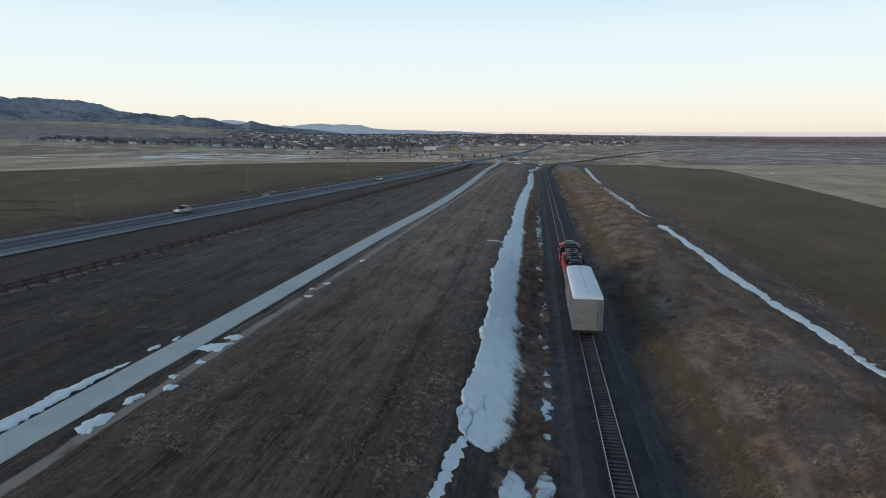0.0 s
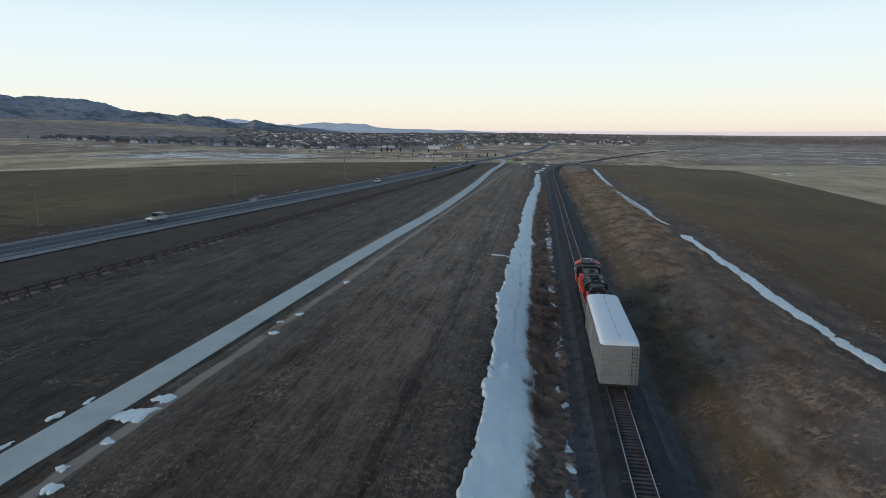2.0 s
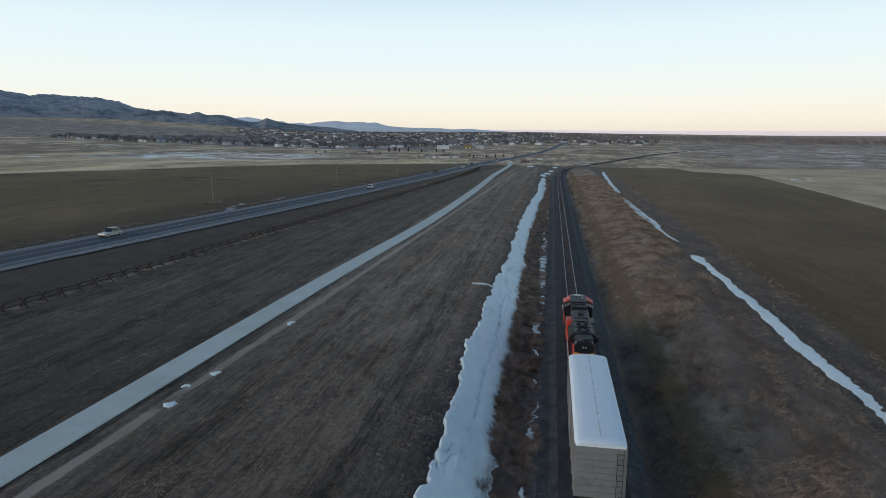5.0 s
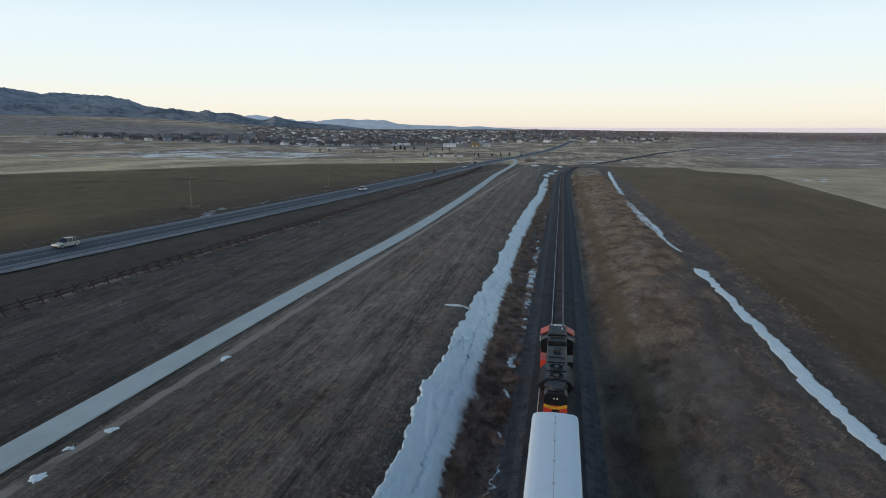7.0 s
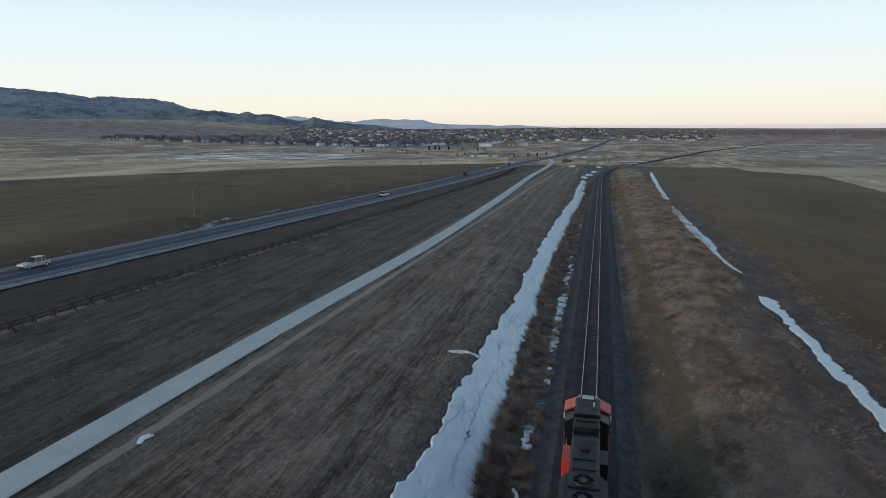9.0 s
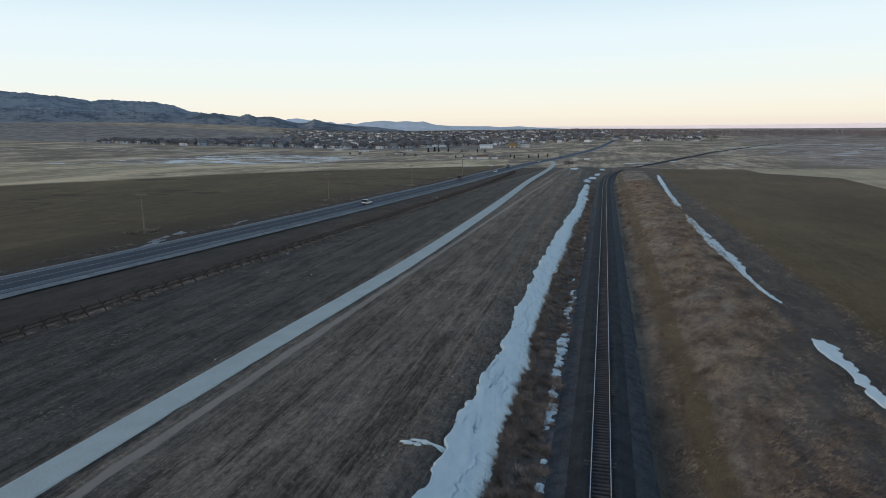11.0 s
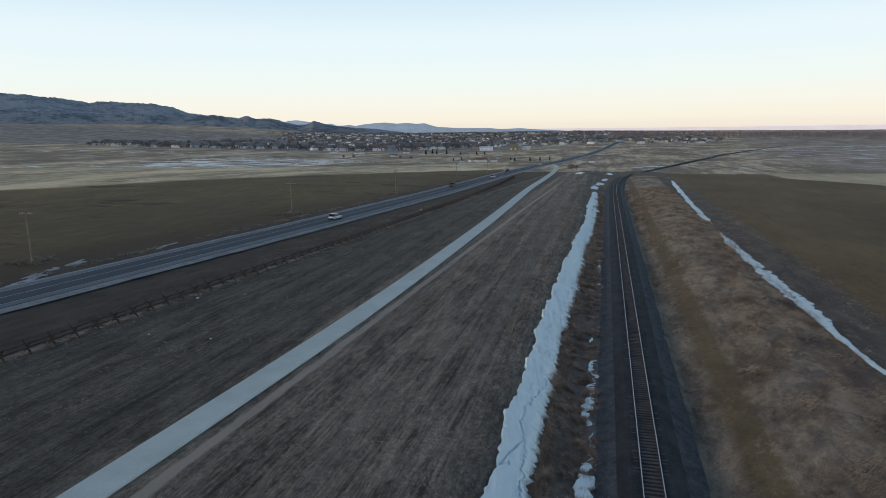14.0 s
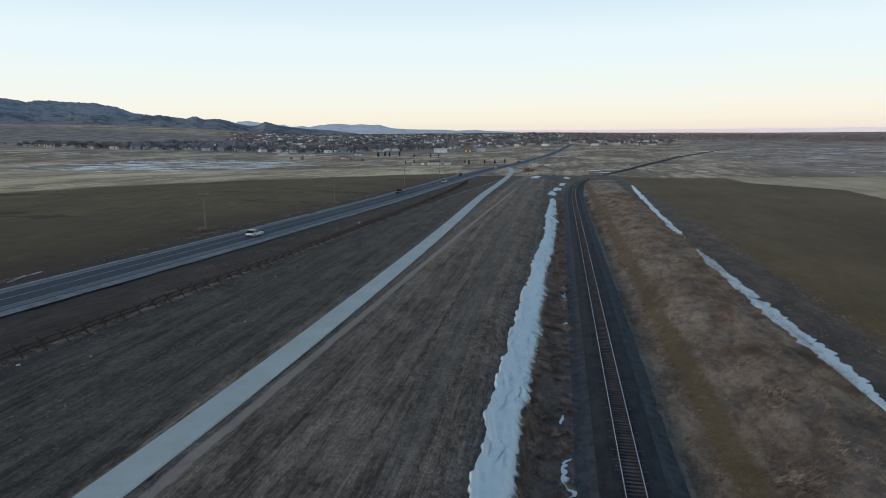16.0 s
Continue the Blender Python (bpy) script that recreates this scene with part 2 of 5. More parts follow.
    far = (y + p.noise(0.01, (1, 1, 1), 3) * 60 + (x + 60).step(0, -30) * -200 + far_noise * (x + 60).step(0, -200) * 260 - 80).step(472, 486)
    col = p.mix(col, plain, far)
    brown = p.mix((0.175, 0.132, 0.114), (0.52, 0.40, 0.325), (p.noise(0.02, (1, 0.35, 1), 10, 0.76) * 0.75 + p.noise(0.15, (1, 0.12, 1), 6, 0.78) * 0.45 - 0.10).step(0.41, 0.63))
    col = p.mix(col, brown, (x - y * 0.16 + p.noise(0.003, (1, 1, 1), 5) * 260).step(140, 210) * (y + far_noise * 220).step(620, 690) * 0.9)
    mud = (x * 0.030 - 0.35) * (x * 0.030 - 0.35) + (y * 0.028 - 15.0) * (y * 0.028 - 15.0) + wob * 0.7
    col = p.mix(col, (0.105, 0.088, 0.074), mud.step(1.0, 0.5) * (fleck + 0.2).step(0.3, 0.7))
    # gardens and streets of the town
    streets = p.mix((0.16, 0.14, 0.128), (0.36, 0.315, 0.28), p.noise(0.03, (1, 1, 1), 5, 0.7).step(0.4, 0.65))
    town = (y + x * 0.10 + far_noise * 120).step(1150, 1210) * y.step(2300, 2000) * (x + p.noise(0.004, (1, 1, 1), 4) * 300).step(40, -80)
    col = p.mix(col, streets, town)
    # thin snow left in hollows far off
    snow = p.noise(0.045, (0.55, 1.0, 1), 10, 0.76)
    basin = (x * 0.0062 + 2.36) * (x * 0.0062 + 2.36) + (y * 0.0058 - 4.1) * (y * 0.0058 - 4.1)
    east = (x - y * 0.16).step(10, 120) * y.step(520, 600) * y.step(1650, 1300)
    where = (basin.step(1.2, 0.2) * 0.125).op("MAXIMUM", east * 0.065) + p.noise(0.005, (1, 1, 1), 3) * 0.12
    hold = (snow + where).step(0.700, 0.706) * (y + x.abs() * 0.3).step(520, 560)
    col = p.mix(col, (0.95, 0.96, 0.94), hold * y.step(1900, 1500))
    return p.done(col, fine * 0.5 + tuft * 0.3 + streak * 0.4, 0.55, 0.25)


GROUND = ground_paint()
SNOW = Paint("old_snow", 0.55, 0, 0.4)
SNOW = SNOW.done(SNOW.mix((0.79, 0.88, 0.87), (0.90, 0.965, 0.945), (SNOW.noise(0.8, (1, 0.6, 1), 5, 0.65) * 0.8 + SNOW.noise(5, (1, 0.3, 1), 3) * 0.2).step(0.3, 0.7)),
                 SNOW.noise(1.6, (1, 0.4, 1), 4, 0.5), 0.22, 0.10)
BALLAST = simple("ballast_stone", (0.017, 0.017, 0.019), (0.060, 0.059, 0.061), 9, 0.9, 0, 0.9, True, 0.6, (1, 0.6, 1))
SHOULDER = simple("clean_ballast_stone", (0.030, 0.030, 0.033), (0.125, 0.124, 0.128), 9, 0.9, 0, 0.9, True, 0.9)
TIE = simple("weathered_tie", (0.055, 0.044, 0.041), (0.165, 0.135, 0.122), 12, 0.9)
RAIL = simple("worn_steel", (0.58, 0.555, 0.545), (0.74, 0.71, 0.70), 5, 0.5, 1.0, 0.1)
RAIL_WEB = simple("rusty_steel", (0.05, 0.032, 0.024), (0.11, 0.07, 0.05), 9, 0.8)
CONCRETE = simple("path_concrete", (0.50, 0.535, 0.505), (0.62, 0.655, 0.615), 6, 0.85, 0, 0.15, True, 0.25)
PAVED = simple("old_asphalt", (0.115, 0.135, 0.155), (0.165, 0.190, 0.212), 7, 0.85, 0, 0.2, True, 0.12, (1, 0.15, 1))
ASPHALT = simple("asphalt", (0.040, 0.052, 0.068), (0.066, 0.082, 0.102), 7, 0.85, 0, 0.2, True, 0.12, (1, 0.15, 1))
GRAVEL = simple("shoulder_gravel", (0.20, 0.197, 0.193), (0.38, 0.373, 0.366), 9, 0.9, 0, 0.3, True, 0.5)
LINE = simple("road_line", (0.26, 0.27, 0.28), (0.44, 0.45, 0.45), 10, 0.7, 0, 0.05)


# ---- the lie of the land ----
ACROSS = [-900, -600, -300, -250, -110, -80, -60, -30, -12, -7, -3, 0, 2.2, 10.2, 11.5, 15, 20, 24, 28, 32, 36, 45, 110, 300, 700]
HEIGHT = [1, 2, 4.5, 5, 4, 3.3, 2.8, 2.2, 2.0, 1.6, 0.2, -0.9, -1.1, -1.2, -1.9, -0.7, 0.5, 0.9, 0.6, 0.2, 0.3, 0.8, 1.2, 3, 6]


def smooth(low, high, v):
    t = np.clip((v - low) / (high - low), 0, 1)
    return t * t * (3 - 2 * t)


def land(x, y):
    """The ground's height, without its small bumps."""
    near = np.interp(x, ACROSS, HEIGHT)
    far = np.interp(x, [-3000, -1500, -600, 0, 600, 1500, 3000], [6, 0, -1, 0, 1, 3, 5])
    w = smooth(380, 700, y)
    d = np.hypot(x, y)
    west = smooth(-0.30, -0.66, np.arctan2(x, np.maximum(y, 1.0))) * smooth(100, 400, y)
    return near * (1 - w) + far * w - 0.006 * np.clip(y - 300, 0, 1400) + (20 * smooth(1500, 3000, d) + 10 * smooth(2800, 4700, d)) * (1 - 0.42 * smooth(0.05, 0.35, np.arctan2(x, np.maximum(y, 1.0)))) + west * 46 * smooth(1750, 3500, d) + 9 * smooth(1280, 1950, d) * smooth(0.12, -0.06, np.arctan2(x, np.maximum(y, 1.0))) + 13.5 * smooth(600, 1400, d) * smooth(-0.30, -0.75, np.arctan2(x, np.maximum(y, 1.0))) * smooth(100, 400, y)


def ripple(x, y):
    """Smooth pseudo-random bumps between -1 and 1."""
    return (np.sin(x * 1.31 + 2.1 * np.sin(y * 0.37)) * np.sin(y * 0.83 + 1.7 * np.sin(x * 0.61)) + np.sin(x * 0.43 - y * 0.29 + 1.3) * np.sin(y * 0.21 + 0.5)) * 0.5


def sheet(name, verts, faces, material, smooth_shade=True):
    me = bpy.data.meshes.new(name)
    me.from_pydata([tuple(map(float, v)) for v in verts], [], faces)
    me.materials.append(material)
    if smooth_shade:
        me.polygons.foreach_set("use_smooth", [True] * len(me.polygons))
    me.update()
    return new(name, me)


def grid_faces(rows, cols):
    return [(i * cols + j, i * cols + j + 1, (i + 1) * cols + j + 1, (i + 1) * cols + j) for i in range(rows - 1) for j in range(cols - 1)]


gx = np.concatenate([np.geomspace(-4900, -300, 26)[:-1], np.linspace(-300, -70, 47)[:-1], np.linspace(-70, -12, 59)[:-1], np.linspace(-12, 46, 91)[:-1], np.linspace(46, 160, 30)[:-1], np.geomspace(160, 4900, 26)])
gy = np.concatenate([np.linspace(-1500, 0, 20)[:-1], np.linspace(0, 30, 11)[:-1], np.linspace(30, 260, 256)[:-1], np.linspace(260, 430, 120)[:-1], np.linspace(430, 700, 40)[:-1], np.geomspace(700, 4900, 50)])
GX, GY = np.meshgrid(gx, gy)
GZ = land(GX, GY)
bump = ripple(GX, GY) * 0.10 + ripple(GX * 3.1 + 7, GY * 2.3) * 0.05
bank_lump = smooth(10, 14, GX) * smooth(31, 27, GX) * (ripple(GX * 1.7 + 3, GY * 1.1 + 9) * 0.22 + ripple(GX * 5, GY * 4) * 0.08)
bed = (GX > 1.0) & (GX < 11.5)
GZ = GZ + np.where(bed, 0.3, 1.0) * bump * smooth(700, 430, GY) + bank_lump * smooth(700, 430, GY)
ground = sheet("ground", np.stack([GX, GY, GZ], -1).reshape(-1, 3), grid_faces(len(gy), len(gx)), GROUND)
tagged(ground, "brown winter grassland, fields and distant plain", "ground", kind="structure")


# ---- lines through the land ----
def spline(points, step=2.0):
    """A smooth x over y through (y, x) points, sampled every step metres."""
    ys, xs = zip(*points)
    y = np.arange(ys[0], ys[-1] + step * 0.5, step)
    x = np.interp(y, ys, xs)
    k = max(3, int(30 / step)) | 1
    pad = np.concatenate([2 * x[0] - x[k:0:-1], x, 2 * x[-1] - x[-2:-k - 2:-1]])
    for _ in range(2):
        pad = np.convolve(pad, np.ones(k) / k, "same")
    return pad[k:-k], y


def ribbon(name, line, section, material, label, category, kind="structure", base=None, wobble=0.0):
    """Sweeps a section, given as (offset, height), along a line of x and y, resting on the land."""
    x, y = line
    dx, dy = np.gradient(x), np.gradient(y)
    n = np.hypot(dx, dy)
    px, py = dy / n, -dx / n
    z0 = land(x, y) if base is None else base
    off = np.array([s[0] for s in section])
    hi = np.array([s[1] for s in section])
    o = np.broadcast_to(off[None, :], (len(x), len(off))).copy()
    if wobble:
        o[:, 0] += wobble * (ripple(y * 0.9, y * 0.31 + off[0]) + 0.6 * ripple(y * 3.3, x + 5))
        o[:, -1] += wobble * (ripple(y * 0.8 + 11, y * 0.37 + off[-1]) + 0.6 * ripple(y * 2.9, x + 15))
    v = np.stack([x[:, None] + px[:, None] * o, y[:, None] + py[:, None] * o, z0[:, None] + hi[None, :] + 0 * o], -1)
    ob = sheet(name, v.reshape(-1, 3), grid_faces(len(x), len(off)), material, False)
    return tagged(ob, label, category, kind=kind)


TRACK_X = 6.45
TRACK = [(-40, 6.45), (380, 6.45), (411, 6.6), (440, 7.2), (462, 8.3), (490, 10.4), (518, 15), (545, 24), (600, 41), (650, 57), (730, 80), (773, 95), (900, 130), (940, 146), (1100, 204), (1500, 350)]
PATH_LINE = [(0, -36.2), (66, -33.6), (100, -32.7), (126, -31.8), (150, -30.7), (165, -29.8), (180, -29.0), (197, -28.5), (215, -28.2), (250, -27.9), (280, -27.8), (310, -28.0), (345, -28.7), (390, -29.4), (458, -29.2), (531, -30.2), (585, -32.6), (640, -36.5), (668, -42)]
ROAD_LINE = [(-120, -119.5), (0, -104), (100, -91.3), (150, -84.8), (200, -78.1), (250, -72.1), (300, -66.9), (360, -61.8), (435, -58.5), (516, -57), (641, -52), (747, -38), (915, -23), (1010, -15), (1447, 8), (1640, 20), (2060, 62), (2400, 100)]

track_line = spline(TRACK, 2.0)
rail_z = np.zeros(len(track_line[1])) - 0.006 * np.clip(track_line[1] - 300, 0, 1400) + smooth(420, 700, track_line[1]) * 1.0
ribbon("ballast", track_line, [(-2.55, -0.54), (-1.55, -0.155), (-0.95, -0.160), (-0.62, -0.215), (0.62, -0.215), (0.95, -0.160), (1.55, -0.155), (2.55, -0.56)], BALLAST,
       "dark oily crushed stone bed under the railway track", "ballast", base=rail_z)
for side in (-1, 1):
    ramp = [(2.1, -0.60), (2.6, -0.595), (3.2, -0.90), (3.7, -1.05), (4.3, -1.45)] if side > 0 else [(-4.7, -1.40), (-4.0, -0.98), (-3.3, -0.88), (-2.6, -0.575), (-2.1, -0.60)]
    ribbon("ballast_shoulder", track_line, ramp, SHOULDER, "pale grey crushed stone shoulder beside the track", "ballast", base=rail_z, wobble=0.15)
for side in (-1, 1):
    r = ribbon("rail", track_line, [(side * 0.7525 - 0.07, -0.17), (side * 0.7525 - 0.012, -0.14), (side * 0.7525 - 0.037, -0.03), (side * 0.7525 - 0.037, 0.0), (side * 0.7525 + 0.037, 0.0), (side * 0.7525 + 0.037, -0.03), (side * 0.7525 + 0.012, -0.14), (side * 0.7525 + 0.07, -0.17)],
               RAIL, "long steel rail with a polished running surface", "rail", base=rail_z)
    r.data.materials.append(RAIL_WEB)
    for i, f in enumerate(r.data.polygons):
        f.material_index = 0 if i % 7 == 3 else 1
path_line = spline(PATH_LINE, 2.0)
ribbon("pavement", path_line, [(-1.62, 0.0), (-1.55, 0.14), (1.55, 0.14), (1.62, 0.0)], CONCRETE, "pale grey concrete cycle path through mown grass", "path")
road_line = spline(ROAD_LINE, 4.0)
ribbon("shoulder", road_line, [(-8.0, 0.0), (-6.6, 0.20), (6.0, 0.20), (7.3, 0.0)], GRAVEL, "pale gravel shoulder of the highway", "shoulder", wobble=0.25)
ribbon("road", road_line, [(-5.6, 0.18), (-5.5, 0.26), (0, 0.31), (5.5, 0.26), (5.6, 0.18)], ASPHALT, "blue-grey asphalt two-lane highway", "road")
for side in (-1, 1):
    ribbon("paved_shoulder", road_line, [(side * 4.72 - 0.85, 0.285), (side * 4.72 + 0.85, 0.268)] if side > 0 else [(-5.57, 0.268), (-3.87, 0.285)], PAVED, "greyer paved shoulder of the highway", "shoulder")
for name, o, w, h in (("edge_line", -3.75, 0.09, 0.292), ("edge_line", 3.75, 0.09, 0.292), ("centre_line", 0.0, 0.10, 0.317)):
    ribbon(name, road_line, [(o - w, h), (o + w, h)], LINE, "worn painted line on the highway", "road marking")


# ---- the ranges and the rim of the plain ----
def rng(seed):
    return np.random.default_rng(seed)


def fractal(x, y, seed=0.0):
    v, a = 0, 1.0
    for k in range(5):
        f = 2.0 ** k
        v = v + a * np.sin(x * f * 1.07 + 1.9 * np.sin(y * f * 0.53 + seed + k) + seed * 1.3) * np.cos(y * f * 0.91 + 1.6 * np.sin(x * f * 0.47 + 2.2 * k + seed))
        a *= 0.55
    return v * 0.6


def mountain(name, azimuths, elevations, near, ridge, back, material, label, base=-8.0, spur=0.3, seed=0.0, rough=0.025, cols=420):
    """A range seen from the plain, its skyline given by elevation over azimuth from the south end of the place."""
    az = np.linspace(azimuths[0], azimuths[-1], cols)
    el = np.interp(az, azimuths, elevations)
    top = 25 + ridge * np.tan(np.radians(el))
    lift = np.clip(top - 25, 8, 200)
    crest = (fractal(az * 2.2, az * 0.7, seed) + 0.6 * fractal(az * 9, az * 3, seed + 2) + 0.4 * fractal(az * 43, az * 17, seed + 4)) * rough * lift
    rows = 44
    verts = []
    for i in range(rows):
        s = i / (rows - 3) if i < rows - 2 else 1 + (i - rows + 3) * 0.5
        if s <= 1:
            d = near + (ridge - near) * s
            wave = fractal(az * 0.55 + 2.2 * s, s * 4.5 + az * 0.25, seed)
            h = base + (top - base) * np.clip(s ** 1.15 + spur * wave * s * (1 - s), 0, 1) + crest * s ** 8
        else:
            d = ridge + (back - ridge) * (s - 1)
            h = base + (top + crest - base) * (1 - (s - 1) * 0.8)
        a = np.radians(az)
        verts.append(np.stack([3 + d * np.sin(a), 60 + d * np.cos(a), h], -1))
    ob = sheet(name, np.concatenate(verts), grid_faces(rows, cols), material)
    return tagged(ob, label, "mountain", kind="structure")


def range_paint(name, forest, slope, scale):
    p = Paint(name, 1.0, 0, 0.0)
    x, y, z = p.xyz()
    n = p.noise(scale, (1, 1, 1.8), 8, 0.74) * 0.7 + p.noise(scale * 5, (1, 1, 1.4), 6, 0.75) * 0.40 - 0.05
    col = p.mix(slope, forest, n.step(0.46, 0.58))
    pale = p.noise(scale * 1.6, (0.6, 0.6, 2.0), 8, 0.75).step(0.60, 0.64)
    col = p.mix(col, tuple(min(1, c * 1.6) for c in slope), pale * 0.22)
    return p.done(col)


# forest and slope tones carry the blue-grey of the air in between
FRONT = range_paint("hazed_range_scrub", (0.215, 0.245, 0.28), (0.375, 0.395, 0.415), 0.006)
HILL = range_paint("hazed_foothill_scrub", (0.15, 0.172, 0.195), (0.335, 0.342, 0.35), 0.008)
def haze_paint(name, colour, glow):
    """The farthest land; the haze before it is put into its colour and a glow."""
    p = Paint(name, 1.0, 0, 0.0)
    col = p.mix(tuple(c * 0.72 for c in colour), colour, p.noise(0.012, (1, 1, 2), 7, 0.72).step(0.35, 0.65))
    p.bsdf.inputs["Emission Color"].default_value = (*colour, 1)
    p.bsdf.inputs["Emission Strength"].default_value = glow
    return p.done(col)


# blue and rose of the hazy air, painted in and lifted by emission
BLUE = haze_paint("hazed_far_range", (0.37, 0.44, 0.515), 0.34)
PALE_BLUE = haze_paint("hazed_far_hill", (0.40, 0.48, 0.57), 0.35)
ROSE = haze_paint("hazed_far_rim", (0.80, 0.68, 0.66), 0.65)
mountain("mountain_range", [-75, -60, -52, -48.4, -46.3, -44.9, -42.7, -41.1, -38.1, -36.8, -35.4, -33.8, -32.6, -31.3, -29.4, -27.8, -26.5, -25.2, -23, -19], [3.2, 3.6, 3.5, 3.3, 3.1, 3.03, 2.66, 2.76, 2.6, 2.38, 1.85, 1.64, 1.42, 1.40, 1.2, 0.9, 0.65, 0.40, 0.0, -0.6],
         3500, 4620, 4800, FRONT, "forested mountain range behind the town, blue-grey haze in its colour", cols=800)
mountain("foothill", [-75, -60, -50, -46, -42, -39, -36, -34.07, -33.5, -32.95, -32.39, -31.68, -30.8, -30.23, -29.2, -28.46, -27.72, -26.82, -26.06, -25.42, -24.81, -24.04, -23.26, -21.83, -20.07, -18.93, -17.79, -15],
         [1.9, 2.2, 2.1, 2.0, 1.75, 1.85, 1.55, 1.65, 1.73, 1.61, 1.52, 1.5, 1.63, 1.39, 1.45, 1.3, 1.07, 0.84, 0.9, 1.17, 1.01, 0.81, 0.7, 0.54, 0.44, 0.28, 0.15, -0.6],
         3050, 3700, 3950, HILL, "dark scrub-covered foothills below the range, tinted with haze", seed=4.0, rough=0.035, cols=900)
mountain("mountain_range", [-29.5, -28.27, -27.65, -26.88, -25.97, -25.2, -24], [0.3, 0.91, 1.2, 1.26, 1.11, 0.9, 0.5], 4450, 4600, 4700, PALE_BLUE, "rounded hill behind the foothills, painted grey-blue with haze", base=10, seed=5.0, rough=0.012, spur=0.1, cols=120)
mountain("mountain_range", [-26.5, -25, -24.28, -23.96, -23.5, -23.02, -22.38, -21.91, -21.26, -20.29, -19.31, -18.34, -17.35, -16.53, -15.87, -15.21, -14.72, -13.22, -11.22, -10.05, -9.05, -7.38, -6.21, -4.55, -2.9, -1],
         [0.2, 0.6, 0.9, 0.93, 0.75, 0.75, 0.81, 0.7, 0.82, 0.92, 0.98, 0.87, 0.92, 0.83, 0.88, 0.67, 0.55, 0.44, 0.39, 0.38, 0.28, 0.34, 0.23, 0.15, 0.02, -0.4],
         4550, 4780, 4830, BLUE, "distant mesa on the horizon, painted pale blue with haze", base=10, seed=8.0, rough=0.012, spur=0.1)
mountain("mountain_range", [-12, -4, 2, 10, 22, 40, 70], [0.26, 0.26, 0.22, 0.19, 0.18, 0.18, 0.2], 4700, 4840, 4850, ROSE, "thin rim of far land on the horizon, painted and glowing as rose haze", base=10, seed=11.0, rough=0.0, spur=0.0, cols=160)


# ---- snow left over ----
def lattice(ix, iy, seed):
    h = np.sin(ix * 127.1 + iy * 311.7 + seed * 74.7) * 43758.5453
    return h - np.floor(h)


def value_noise(x, y, seed=0.0):
    """Random values on a lattice, smoothed between; -1 to 1."""
    ix, iy = np.floor(x), np.floor(y)
    fx, fy = x - ix, y - iy
    fx, fy = fx * fx * (3 - 2 * fx), fy * fy * (3 - 2 * fy)
    a = lattice(ix, iy, seed) * (1 - fx) + lattice(ix + 1, iy, seed) * fx
    b = lattice(ix, iy + 1, seed) * (1 - fx) + lattice(ix + 1, iy + 1, seed) * fx
    return 2 * (a * (1 - fy) + b * fy) - 1


def rugged(x, y, seed=0.0, octaves=4):
    return sum(value_noise(x * 2.03 ** k, y * 2.03 ** k, seed + k) * 0.55 ** k for k in range(octaves))


def torn(y, pitch, seed):
    """A jagged line of straight runs between random knots; -1 to 1."""
    q = np.random.default_rng(int(seed * 100) + 7)
    n = int((y[-1] - y[0]) / pitch) + 6
    at = np.cumsum(q.uniform(0.25, 1.75, n) * pitch) + y[0] - 3 * pitch
    return np.interp(y, at, q.uniform(-1, 1, n))


def plates(x, y, seed):
    """How far a place is from the border between two plates of broken crust."""
    ix, iy = np.floor(x), np.floor(y)
    d1, d2 = np.full(x.shape, 9.0), np.full(x.shape, 9.0)
    for i in (-1, 0, 1):
        for j in (-1, 0, 1):
            cx, cy = ix + i, iy + j
            d = np.hypot(cx + lattice(cx, cy, seed) - x, cy + lattice(cx, cy, seed + 5) - y)
            d2 = np.minimum(np.maximum(d, d1), d2)
            d1 = np.minimum(d, d1)
    return d2 - d1


